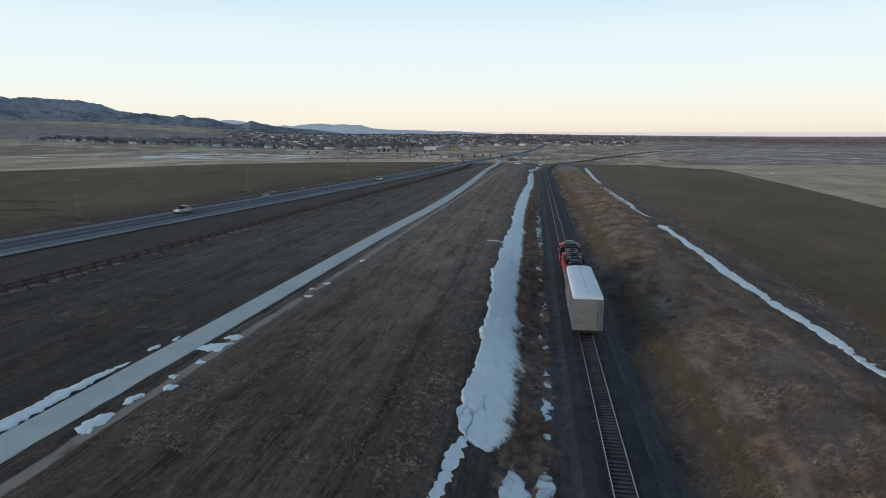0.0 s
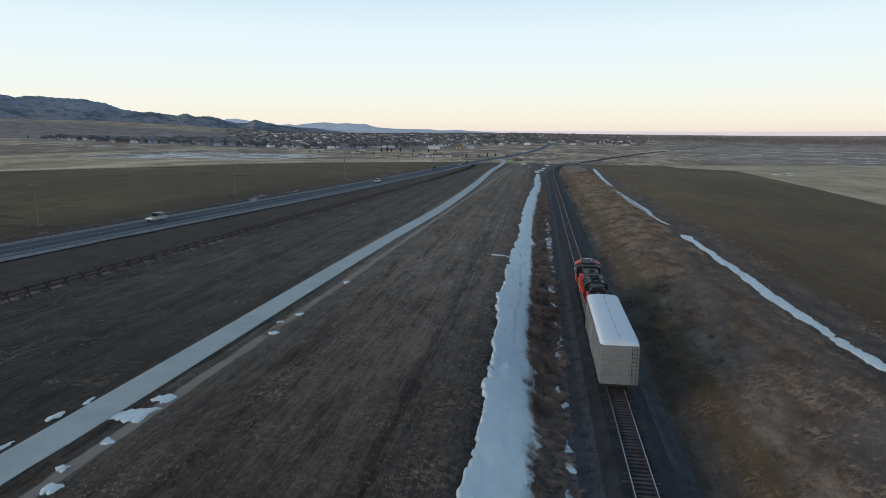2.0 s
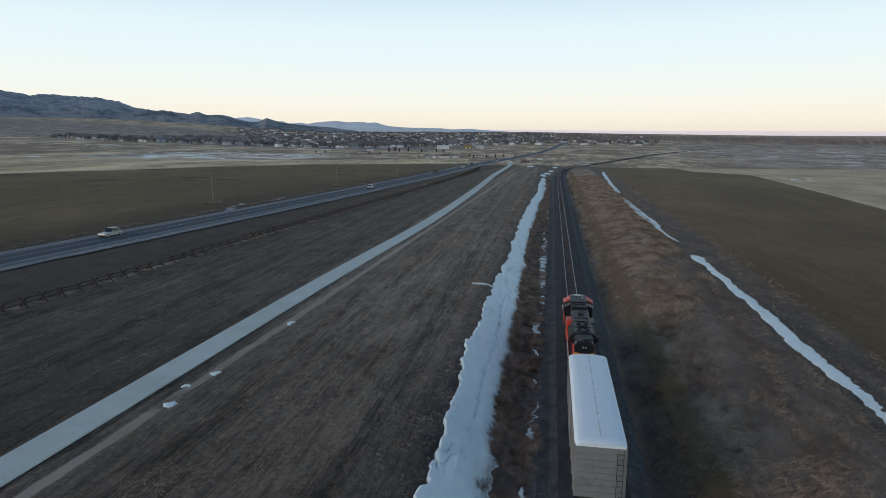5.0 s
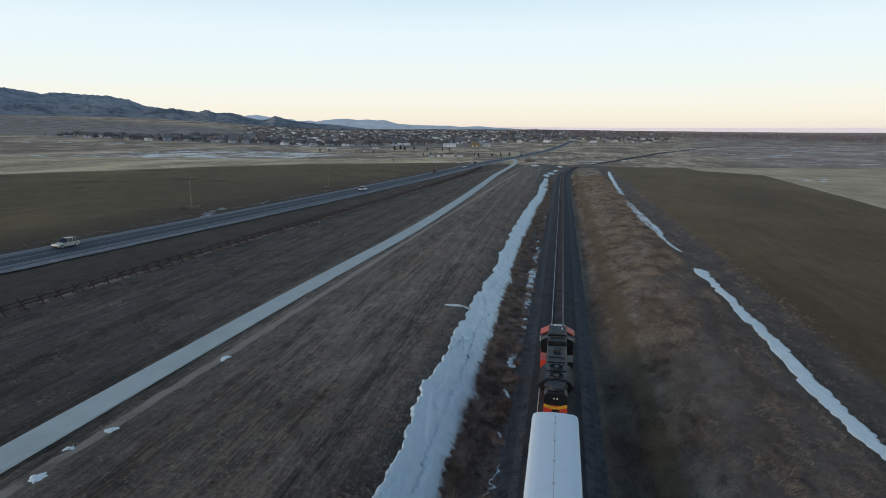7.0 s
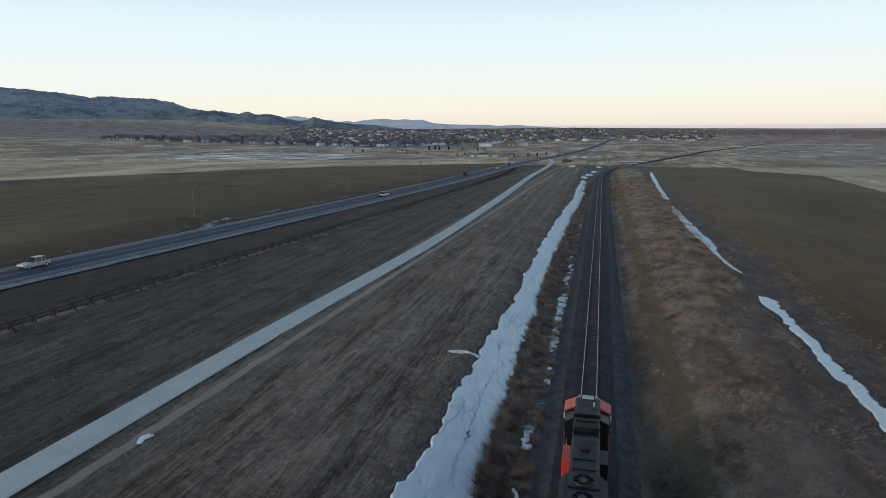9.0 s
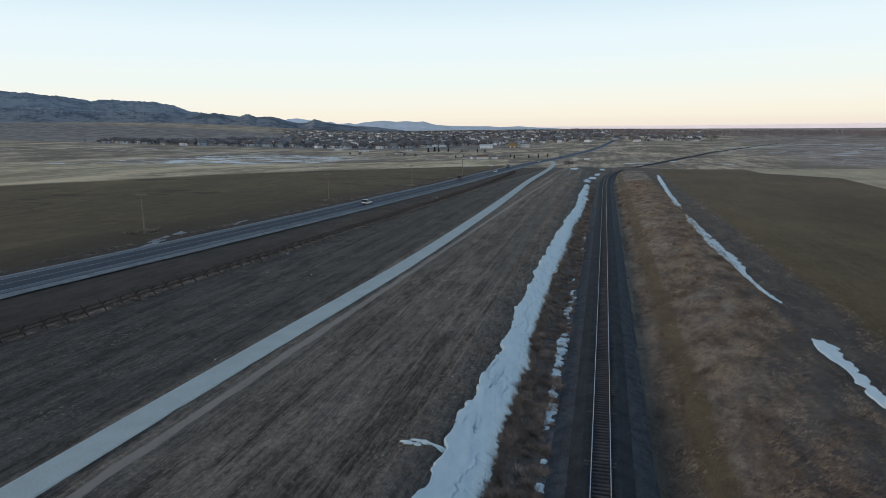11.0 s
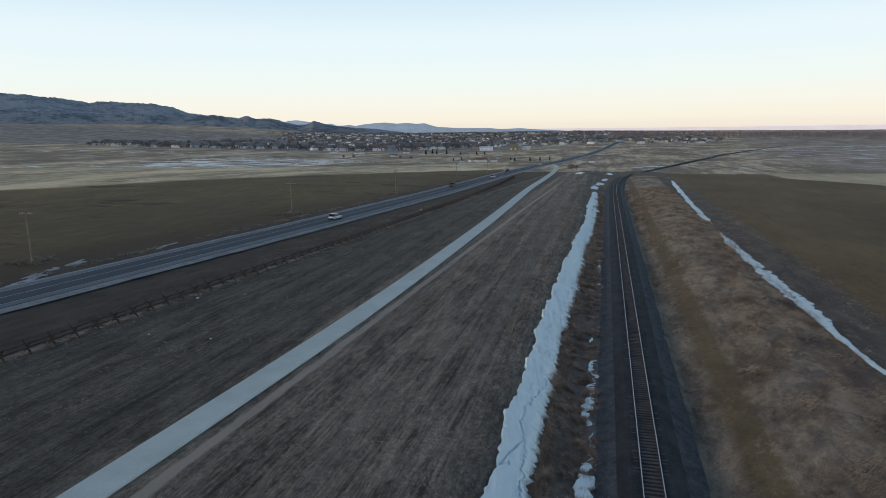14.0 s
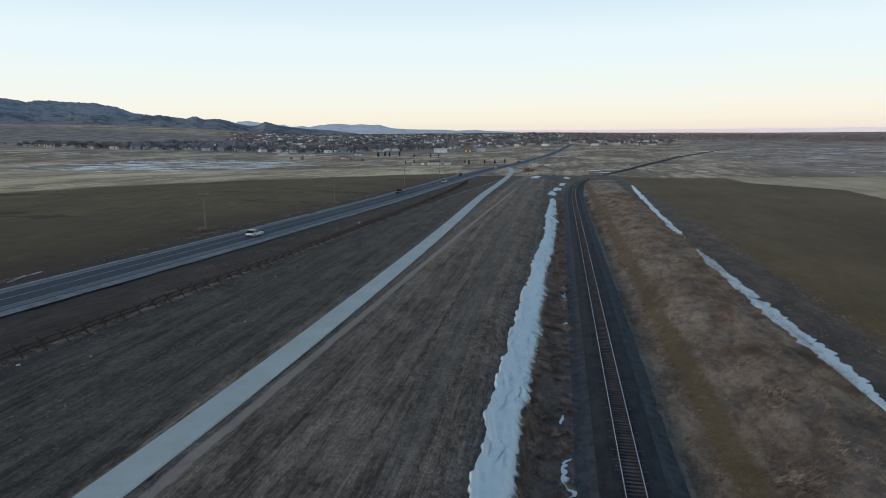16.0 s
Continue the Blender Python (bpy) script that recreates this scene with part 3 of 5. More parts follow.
def drift(name, y0, y1, edges, label, thick=0.28, step=0.3, cols=17, jag=0.5, seed=1.0, cracked=0.0):
    """A long drift; edges gives (y, west x, east x). Its crust breaks into plates along the west side."""
    y = np.arange(y0, y1, step)
    ey, ew, ee = zip(*edges)
    saw = (y / 2.3 + 0.8 * rugged(y * 0.21, y * 0 + seed, seed + 71, 2)) % 1.0
    west = np.interp(y, ey, ew) + jag * (0.8 * rugged(y * 0.16, y * 0 + seed, seed, 2) + 0.7 * torn(y, 1.9, seed) + 0.4 * torn(y, 0.42, seed + 1) + 0.7 * (saw - 0.5) * np.clip(0.5 + rugged(y * 0.3, y * 0 + 4, seed), 0, 1))
    east = np.interp(y, ey, ee) + jag * (0.6 * rugged(y * 0.2, y * 0 + seed, seed + 20, 2) + 0.35 * torn(y, 1.3, seed + 2) + 0.9 * torn(y, 0.3, seed + 3))
    end = np.clip(np.minimum(y - y0, y1 - y) / 3.0, 0.02, 1)
    mid = (west + east) / 2
    half = np.maximum(east - west, 0.05) / 2 * np.sqrt(end)
    u = np.linspace(-1, 1, cols)
    X = mid[:, None] + half[:, None] * u[None, :]
    Y = y[:, None] + 0 * X + 0.2 * rugged(X * 1.3 + 5, y[:, None] * 0.9, seed)
    rim = np.where(u < 0, np.clip((1 + u) / 0.06, 0, 1) ** 0.5, np.clip((1 - u) / (0.55 if cracked else 0.2), 0, 1) ** 0.75)
    full = np.clip(half[:, None] * 1.6, 0.25, 1)
    Z = land(X, Y) - 0.04 + thick * rim[None, :] * full * (1 + 0.40 * rugged(X * 0.55, Y * 0.22, seed + 3, 3) + 0.16 * rugged(X * 2.2 + 0.35 * Y, Y * 0.16, seed + 61, 3))
    if cracked:
        west_side = np.interp(u, [-1, -0.9, -0.2, 0.25, 0.6], [0.6, 1.0, 1.0, 0.35, 0.0])[None, :] * rim[None, :]
        bend = 0.8 * rugged(X * 0.6, Y * 0.3, seed + 11, 2)
        gap = plates(X * 0.75 + bend * 0.6, Y * 0.15 + bend * 0.5, seed)
        gate = np.clip(rugged(X * 0.45, Y * 0.16, seed + 31, 2) * 2.4 - 0.25, 0, 1)
        Z = Z - cracked * west_side * gate * np.clip(1 - gap / 0.07, 0, 1)
        step_up = lattice(np.floor(X * 0.75 + bend * 0.6), np.floor(Y * 0.15 + bend * 0.5), seed + 2)
        Z = Z + 0.05 * west_side * step_up
        seam = np.abs(X - mid[:, None] - half[:, None] * 0.25 - 0.5 * rugged(Y * 0.10, Y * 0 + 2, seed + 41))
        Z = Z - cracked * 0.7 * np.clip(1 - seam / 0.10, 0, 1) * np.clip(rugged(Y * 0.12, Y * 0, seed + 51) * 3 + 0.3, 0, 1)
    ob = sheet(name, np.stack([X, Y, Z], -1).reshape(-1, 3), grid_faces(len(y), cols), SNOW)
    return tagged(ob, label, "snow", kind="structure")


def snow_patch(x, y, length, width, turn=0.0, thick=0.16, seed=0.0, label="small leftover patch of old snow on the grass"):
    a = np.linspace(0, 2 * np.pi, 97)[:-1]
    ca, sa = np.sign(np.cos(a)) * np.abs(np.cos(a)) ** 0.8, np.sign(np.sin(a)) * np.abs(np.sin(a)) ** 0.8
    ex, ey = ca * width / 2, sa * length / 2
    small = min(width, length)
    push = small * (0.26 * rugged(ex * 1.1 / small + seed * 9, ey * 0.55 / small, seed) + 0.16 * rugged(ex * 4 / small, ey * 2 / small + seed, seed + 3))
    ex, ey = ex + push * ca, ey + push * sa * 1.5 + length * 0.12 * rugged(ex * 1.5 / small + 3, ex * 0 + seed, seed + 5)
    ex = ex + small * 0.35 * rugged(ey * 0.8 / small, ey * 0 + seed, seed + 8, 2)
    verts, rings = [], (1.0, 0.9, 0.7, 0.35)
    c, s = np.cos(turn), np.sin(turn)
    for k, r in enumerate(rings):
        px, py = ex * r, ey * r
        X, Y = x + px * c - py * s, y + px * s + py * c
        Z = land(X, Y) + (-0.02, 0.6 * thick, 0.9 * thick, thick)[k] + 0.03 * ripple(X * 6, Y * 5)
        verts += list(zip(X, Y, Z))
    verts.append((x, y, float(land(x, y)) + thick))
    n = len(a)
    faces = [(k * n + i, k * n + (i + 1) % n, (k + 1) * n + (i + 1) % n, (k + 1) * n + i) for k in range(len(rings) - 1) for i in range(n)]
    faces += [((len(rings) - 1) * n + i, (len(rings) - 1) * n + (i + 1) % n, len(verts) - 1) for i in range(n)]
    return tagged(sheet("snow_patch", verts, faces, SNOW), label, "snow", kind="structure")


drift("snow_drift", 42.5, 402, [(30, -5.6, -1.2), (50, -5.4, -1.0), (57, -5.5, -0.8), (70, -5.3, -0.8), (87, -5.5, -1.6), (97, -5.9, -1.4), (119, -6.0, -1.7), (131, -5.9, -2.0), (150, -5.2, -1.8), (175, -5.4, -2.3), (196, -5.3, -2.1), (222, -5.1, -1.4), (245, -4.6, -1.2), (268, -4.4, -0.8), (301, -3.2, 0.2), (337, -3.2, 0.4), (385, -2.9, -0.2), (405, -2.2, -1.0)],
      "long bluish-white snow drift filling the ditch", 0.42, step=0.2, cols=44, jag=0.38, cracked=0.30)
drift("snow_drift", 30, 43.5, [(30, -6.0, -5.3), (43, -5.4, -4.2)], "narrow tongue of bluish-white snow", 0.3, jag=0.3, seed=5)
drift("snow_drift", 34, 43.0, [(33, -1.8, 0.9), (39, -1.6, 0.5), (43, -1.4, -0.8)], "broad tongue of bluish-white snow", 0.3, jag=0.35, seed=7)
drift("snow_drift", 60, 166, [(60, 33.3, 34.7), (82, 32.7, 34.1), (98, 31.7, 33.5), (112, 31.3, 33.5), (124, 31.8, 33.5), (140, 31.9, 33.3), (155, 31.5, 33.1), (163, 31.2, 33.6), (166, 31.4, 32.6)], "ribbon of bluish-white snow in the field ditch", 0.22, jag=0.36, seed=2)
drift("snow_drift", 180, 214, [(180, 32.2, 32.7), (195, 30.6, 31.6), (214, 30.2, 31.4)], "thin ribbon of bluish-white snow in the field ditch", 0.2, jag=0.2, seed=3, cols=9)
drift("snow_drift", 203, 284, [(203, 30.9, 31.8), (214, 30.3, 32.3), (230, 29.6, 31.8), (255, 29.5, 31.2), (276, 29.5, 31.0), (284, 30.0, 30.7)], "ribbon of bluish-white snow in the field ditch", 0.2, jag=0.55, seed=9)
drift("snow_drift", 292, 470, [(292, 30.2, 30.9), (320, 30.4, 32.0), (345, 31.0, 32.6), (370, 31.8, 33.4), (420, 33.6, 35.4), (470, 36, 37)], "ribbon of bluish-white snow in the field ditch", 0.2, jag=0.5, seed=12, cols=9)
drift("snow_drift", 30, 51, [(30, -38.3, -37.0), (42, -37.8, -36.6), (47, -37.6, -36.6), (51, -37.0, -36.4)], "strip of old snow along the path", 0.2, jag=0.3, seed=15, cols=11)
r = rng(3)
for x, y, l, w in ((-36.6, 54.5, 1.6, 0.4), (-36.0, 57.5, 1.2, 0.35), (-29.6, 45.9, 0.8, 0.7), (-30.4, 48.0, 1.0, 1.1), (-31.0, 43.0, 1.6, 1.0), (-30.5, 51.7, 1.3, 1.4), (-30.6, 55.7, 1.7, 2.1), (-30.7, 58.9, 0.9, 1.3), (-28.9, 76.4, 0.8, 1.1), (-29.6, 80.4, 0.8, 1.0), (-28.8, 83.6, 0.8, 0.6), (-28.1, 100.4, 1.5, 0.7), (-31.4, 38.5, 3.0, 1.3)):
    snow_patch(x, y, l, w, r.uniform(-0.2, 0.1), 0.14, r.uniform(0, 6))
SLUSH = simple("grey_slush", (0.20, 0.215, 0.235), (0.40, 0.42, 0.45), 3, 0.7, 0, 0.4, True, 0.5)
for x, y, l, w, k in ((-89.6, 203.5, 16, 1.6, 2.0), (-87.0, 196, 9, 1.3, 4.0), (-86.0, 228, 9, 0.9, 6.0)):
    ob = snow_patch(x, y, l, w, 0.12, 0.05, k, "grey patch of thin slush beside the highway")
    ob.data.materials[0] = SLUSH
for x, y, l, w in ((-2.6, 424, 22, 2.6), (-0.2, 455, 26, 3.0), (2.0, 490, 22, 3.0), (-13, 522, 26, 4.0), (-7.0, 127.0, 0.6, 3.6), (-8.4, 126.5, 0.35, 1.8)):
    snow_patch(x, y, l, w, r.uniform(-0.1, 0.1), 0.15, r.uniform(0, 6), "leftover patch of old snow beside the drift")
for y0, y1, w in ((36, 46, 0.7), (50, 56, 0.4), (60, 66, 0.4), (80, 90, 0.6), (110, 122, 0.5), (136, 148, 0.8), (149, 171, 0.9), (172, 190, 0.55), (236, 252, 0.4)):
    drift("snow_strip", y0, y1, [(y0, 1.75 - w, 1.75), ((y0 + y1) / 2, 1.9 - w, 1.9), (y1, 1.7 - w * 0.3, 1.7)], "ragged strip of old snow in the trackside brush", 0.26, step=0.15, cols=13, jag=0.55, seed=y0 * 0.7)
for y in (48, 58.8, 70, 73.4, 95, 104, 127, 131, 197, 228):
    snow_patch(r.uniform(0.9, 2.0), y, r.uniform(0.6, 2.0), r.uniform(0.2, 0.7), r.uniform(-0.4, 0.4), 0.16, r.uniform(0, 6), "scrap of old snow in the trackside brush")
for x, y, l, w in ((-78, 560, 16, 3), (-93, 545, 12, 2.4), (32, 592, 6, 12), (26, 618, 8, 9), (42, 628, 8, 16), (58, 652, 9, 14), (4.5, 540, 20, 3), (197, 1148, 22, 18), (222, 1176, 26, 22), (98, 600, 3, 9), (131, 396, 7, 2.4), (136, 388, 3, 2.0), (142, 405, 2.5, 3)):
    snow_patch(x, y, l, w, r.uniform(-0.3, 0.3), 0.15, r.uniform(0, 6), "thin sheet of snow on the distant plain")


def far_streaks(count, seed, at, label):
    """Thin sheets of old snow that lie across the plain; at gives one place."""
    q = rng(seed)
    for _ in range(count):
        x, y = at(q)
        snow_patch(x, y, q.uniform(1.6, 4.5), q.uniform(5, 24), q.uniform(-0.25, 0.25), 0.10, q.uniform(0, 6), label)


def along(a, b, spread):
    def place(q):
        t = q.uniform()
        return a[0] + (b[0] - a[0]) * t + q.normal() * spread, a[1] + (b[1] - a[1]) * t + q.normal() * spread * 0.35
    return place


far_streaks(26, 71, along((-560, 560), (-250, 690), 14), "broken streak of old snow across the pasture")
far_streaks(40, 72, along((-520, 930), (-240, 700), 60), "thin white sheets of snow in the wet hollow before the town")
far_streaks(26, 73, along((-900, 880), (-620, 960), 70), "scattered thin streaks of snow on the far pasture")
far_streaks(18, 74, along((110, 850), (260, 1220), 14), "broken streak of snow beside the far track")
far_streaks(46, 75, along((170, 700), (480, 1350), 60), "scattered thin streaks of snow on the eastern plain")


# ---- building kit ----
def thing(name, at=(0, 0, 0), turn=0.0, label="", category="", group="", kind=""):
    """An empty at the base of a thing, which parents its parts."""
    ob = new(name)
    ob.empty_display_size = 0.2
    ob.matrix_basis = pose(*at, 0, 0, turn)
    return tagged(ob, label, category, group, kind)


def part(name, bm, material, parent, label=""):
    me = bpy.data.meshes.new(name)
    bm.to_mesh(me)
    bm.free()
    me.materials.append(material)
    ob = new(name, me)
    ob.parent = parent
    return tagged(ob, label)


def share(name, me, parent, m, label=""):
    """Another object on a mesh that is there already."""
    ob = new(name, me)
    ob.parent = parent
    ob.matrix_basis = m
    return tagged(ob, label)


def box(bm, x0, x1, y0, y1, z0, z1, bevel=0.0, taper=0.0):
    """A block, its top drawn in by taper on the x sides."""
    v = [bm.verts.new(p) for p in ((x0, y0, z0), (x1, y0, z0), (x1, y1, z0), (x0, y1, z0), (x0 + taper, y0, z1), (x1 - taper, y0, z1), (x1 - taper, y1, z1), (x0 + taper, y1, z1))]
    faces = [bm.faces.new([v[i] for i in f]) for f in ((3, 2, 1, 0), (4, 5, 6, 7), (0, 1, 5, 4), (1, 2, 6, 5), (2, 3, 7, 6), (3, 0, 4, 7))]
    if bevel:
        bmesh.ops.bevel(bm, geom=list({e for f in faces for e in f.edges}), offset=bevel, segments=2, affect="EDGES", profile=0.6)
    return bm


def block(*a, **k):
    return box(bmesh.new(), *a, **k)


def prism(section, y0, y1, bevel=0.0):
    """A section of (x, z), counter-clockwise seen from the south, drawn out from y0 to y1."""
    bm = bmesh.new()
    a = [bm.verts.new((x, y0, z)) for x, z in section]
    b = [bm.verts.new((x, y1, z)) for x, z in section]
    n = len(a)
    bm.faces.new(a)
    bm.faces.new(b[::-1])
    for i in range(n):
        bm.faces.new((a[i], b[i], b[(i + 1) % n], a[(i + 1) % n]))
    bmesh.ops.recalc_face_normals(bm, faces=bm.faces)
    if bevel:
        bmesh.ops.bevel(bm, geom=bm.edges[:], offset=bevel, segments=2, affect="EDGES", profile=0.6)
    return bm


def side_prism(section, x0, x1, bevel=0.0):
    """A section of (y, z) drawn out from x0 to x1."""
    bm = prism([(y, z) for y, z in section], x0, x1, bevel)
    for v in bm.verts:
        v.co = Vector((v.co.y, v.co.x, v.co.z))
    bmesh.ops.recalc_face_normals(bm, faces=bm.faces)
    return bm


def tube(bm, a, b, r0, r1=None, sides=8):
    """A tapered pole from a to b."""
    a, b = Vector(a), Vector(b)
    m = Matrix.Translation((a + b) / 2) @ (b - a).to_track_quat("Z", "Y").to_matrix().to_4x4()
    bmesh.ops.create_cone(bm, cap_ends=True, segments=sides, radius1=r0, radius2=r0 if r1 is None else r1, depth=(b - a).length, matrix=m)
    return bm


def pole(a, b, r0, r1=None, sides=8):
    return tube(bmesh.new(), a, b, r0, r1, sides)


def disc_wheel(x, y, z, r, w, sides=20):
    return pole((x - w / 2, y, z), (x + w / 2, y, z), r, r, sides)


def coat(name, colour, rough=0.45, dirt=0.35, metal=0.0):
    """Worn vehicle paint: grime, fading, chips."""
    p = Paint(name, rough, metal, 0.45)
    grime = (p.noise(1.3, (1, 1, 1), 5, 0.65, False) * 0.6 + p.noise(9, (1, 1, 0.4), 3, 0.6, False) * 0.4).step(0.45, 0.75)
    col = p.mix(colour, tuple(c * 0.45 + 0.02 for c in colour), grime * dirt)
    return p.done(col, p.noise(14, (1, 1, 1), 3, 0.6, False), 0.12, 0.02, grime * 0.3 + rough)


ORANGE = coat("orange_paint", (0.70, 0.066, 0.040), 0.42, 0.25)
BLACK = coat("black_paint", (0.009, 0.009, 0.010), 0.42, 0.3)
SOOT = coat("sooty_roof", (0.0075, 0.0078, 0.0088), 0.5, 0.4)
SALMON = coat("salmon_orange_paint", (0.72, 0.150, 0.110), 0.55, 0.4)
YELLOW = coat("yellow_stripe", (0.75, 0.38, 0.03), 0.5)
STEEL = coat("grimy_steel", (0.022, 0.021, 0.020), 0.7, 0.5)
WHITE = coat("white_car_paint", (0.82, 0.91, 0.96), 0.5, 0.12)
PALE = coat("pale_fitting", (0.55, 0.56, 0.55), 0.5, 0.2)
GLASS = Paint("dark_glass", 0.08, 0, 0.5).done((0.012, 0.015, 0.018))
LAMP = Paint("headlight_glass", 0.15, 0, 0.5).done((0.75, 0.75, 0.70))
RUBBER = coat("tyre_rubber", (0.018, 0.018, 0.018), 0.9)
POLEWOOD = simple("pole_wood", (0.185, 0.14, 0.10), (0.33, 0.265, 0.195), 6, 0.9, 0, 0.3, False, 1.0, (1, 1, 0.15))
FENCEWOOD = simple("weathered_rail_wood", (0.028, 0.021, 0.018), (0.08, 0.058, 0.05), 9, 0.9, 0, 0.3, False, 1.0)


# ---- the train ----
def bogie(parent, y, axles):
    bm = block(-1.05, -0.85, y - 2.3, y + 2.3, 0.45, 0.85, 0.05)
    box(bm, 0.85, 1.05, y - 2.3, y + 2.3, 0.45, 0.85, 0.05)
    box(bm, -0.9, 0.9, y - 0.35, y + 0.35, 0.5, 0.95, 0.04)
    b = part("bogie", bm, STEEL, parent, "grimy steel bogie frame")
    for dy in axles:
        for sx in (-0.75, 0.75):
            part("wheel", disc_wheel(sx, y + dy, 0.51, 0.51, 0.13), RAIL_WEB, b)
    return b


def locomotive(front):
    """front: where the cab's roof begins; the nose reaches past it."""
    loco = thing("locomotive", (TRACK_X, front, 0), 0, "orange and black diesel freight locomotive with a sooty roof", "locomotive")
    part("deck", block(-1.55, 1.55, -20.3, 2.7, 1.42, 1.68, 0.03), BLACK, loco)
    part("fuel_tank", prism([(-1.4, 0.75), (-1.1, 0.35), (1.1, 0.35), (1.4, 0.75), (1.4, 1.4), (-1.4, 1.4)], -12.5, -5.5, 0.04), BLACK, loco)
    bogie(loco, -2.8, (-1.9, 0, 1.9))
    bogie(loco, -15.6, (-1.9, 0, 1.9))
    for y, s in ((2.85, 1), (-20.45, -1)):
        part("pilot", block(-1.5, 1.5, y - 0.15, y + 0.1, 0.35, 1.5, 0.04), BLACK, loco)
        bm = block(-0.14, 0.14, y, y + 0.75 * s, 0.72, 0.98, 0.03) if s > 0 else block(-0.14, 0.14, y + 0.75 * s, y, 0.72, 0.98, 0.03)
        part("coupler", bm, STEEL, loco)
    # nose and cab
    part("nose", side_prism([(0.1, 1.68), (1.75, 1.68), (1.7, 2.9), (1.45, 3.25), (0.1, 3.45)], -1.5, 1.5, 0.07), ORANGE, loco)
    part("cab", prism([(-1.68, 1.68), (1.68, 1.68), (1.68, 3.98), (1.05, 4.30), (-1.05, 4.30), (-1.68, 3.98)], -3.1, 0.25, 0.04), BLACK, loco)
    for s in (-1, 1):
        w = part("roof_wing", prism([(s * 0.80, 4.48), (s * 1.80, 4.02), (s * 1.84, 4.15), (s * 0.82, 4.66)], -1.35, 0.34, 0.012), SALMON, loco, "salmon-orange sloping roof panel")
        me = bmesh.new()
        v = [me.verts.new(p) for p in ((s * 0.84, 0.34, 4.64), (s * 0.84, 0.80, 4.36), (s * 1.40, 0.60, 4.16), (s * 1.82, 0.34, 4.15))]
        me.faces.new(v)
        bmesh.ops.solidify(me, geom=me.faces[:], thickness=0.05)
        part("visor", me, SALMON, loco)
        part("cab_side", block(s * 1.70 - 0.03, s * 1.70 + 0.03, -3.1, 0.2, 1.7, 2.75, 0.012), ORANGE, loco)
        part("side_window", block(s * 1.705 - 0.02, s * 1.705 + 0.02, -2.6, -0.3, 2.9, 3.75, 0.01), GLASS, loco)
        part("mirror", block(s * 1.86 - 0.06, s * 1.86 + 0.06, -0.42, -0.34, 2.95, 3.5, 0.01), PALE, loco)
        part("front_window", block(s * 0.72 - 0.42, s * 0.72 + 0.42, 0.24, 0.30, 3.45, 4.05, 0.01), GLASS, loco)
    part("cab_roof", prism([(-0.98, 4.44), (0.98, 4.44), (0.98, 4.60), (0.8, 4.68), (-0.8, 4.68), (-0.98, 4.60)], -3.0, 0.05, 0.02), SOOT, loco, "sooty dark cab roof")
    for x in (-0.42, 0, 0.42):
        part("roof_rib", block(x - 0.03, x + 0.03, -2.6, -0.9, 4.68, 4.73, 0.01), SOOT, loco)
    part("roof_front", prism([(-0.82, 4.42), (0.82, 4.42), (0.82, 4.67), (-0.82, 4.67)], -0.9, 0.66, 0.03), coat("scuffed_roof", (0.40, 0.335, 0.32), 0.7, 0.9), loco, "scuffed grey roof plate over the windscreen")
    part("roof_hatch", block(-0.46, 0.46, -0.22, 0.44, 4.67, 4.74, 0.02), PALE, loco, "pale air conditioner cover")
    part("hatch_rim", block(-0.54, 0.54, -0.30, 0.52, 4.66, 4.70, 0.01), BLACK, loco)
    part("horn", pole((0.5, -1.6, 4.72), (0.5, -1.1, 4.78), 0.05, 0.09), PALE, loco)
    # behind the cab
    part("equipment_bay", block(-1.0, 1.0, -6.9, -3.1, 1.68, 4.25, 0.05), BLACK, loco)
    part("blower_housing", block(-0.95, 0.95, -5.1, -3.6, 4.2, 4.62, 0.06), SOOT, loco)
    part("roof_grille", block(-0.8, 0.8, -4.1, -3.75, 4.6, 4.72, 0.02), STEEL, loco)
    part("electrical_cabinet", block(-1.58, -0.98, -8.9, -6.9, 1.68, 3.95, 0.04), ORANGE, loco, "bright orange electrical cabinet")
    part("inverter_cabinet", block(0.98, 1.56, -8.9, -6.9, 1.68, 3.85, 0.04), BLACK, loco)
    part("cabinet_stripe", block(-1.592, -1.585, -8.8, -7.0, 2.3, 2.5), YELLOW, loco)
    # engine hood
    part("hood_side", block(-0.98, 0.98, -17.9, -6.6, 1.68, 3.75, 0.03), ORANGE, loco)
    part("hood_top", prism([(-1.0, 3.72), (1.0, 3.72), (1.0, 4.35), (0.78, 4.62), (-0.78, 4.62), (-1.0, 4.35)], -16.6, -6.6, 0.02), SOOT, loco)
    part("exhaust", block(-0.35, 0.35, -8.6, -7.4, 4.6, 4.78, 0.04), STEEL, loco)
    for y in (-9.9, -11.2):
        part("hood_rib", block(-0.8, 0.8, y - 0.04, y + 0.04, 4.62, 4.67, 0.01), SOOT, loco)
    for k in range(6):
        y = -7.4 - k * 1.0
        for s in (-1, 1):
            part("hood_door", block(s * 0.99 - 0.012, s * 0.99 + 0.012, y - 0.42, y + 0.42, 1.85, 3.55, 0.006), BLACK if k > 1 else ORANGE, loco)
    part("radiator", prism([(-0.95, 3.5), (0.95, 3.5), (1.50, 3.95), (1.52, 4.20), (1.12, 4.66), (-1.12, 4.66), (-1.52, 4.20), (-1.50, 3.95)], -15.8, -11.9, 0.025), SOOT, loco, "flared sooty radiator housing")
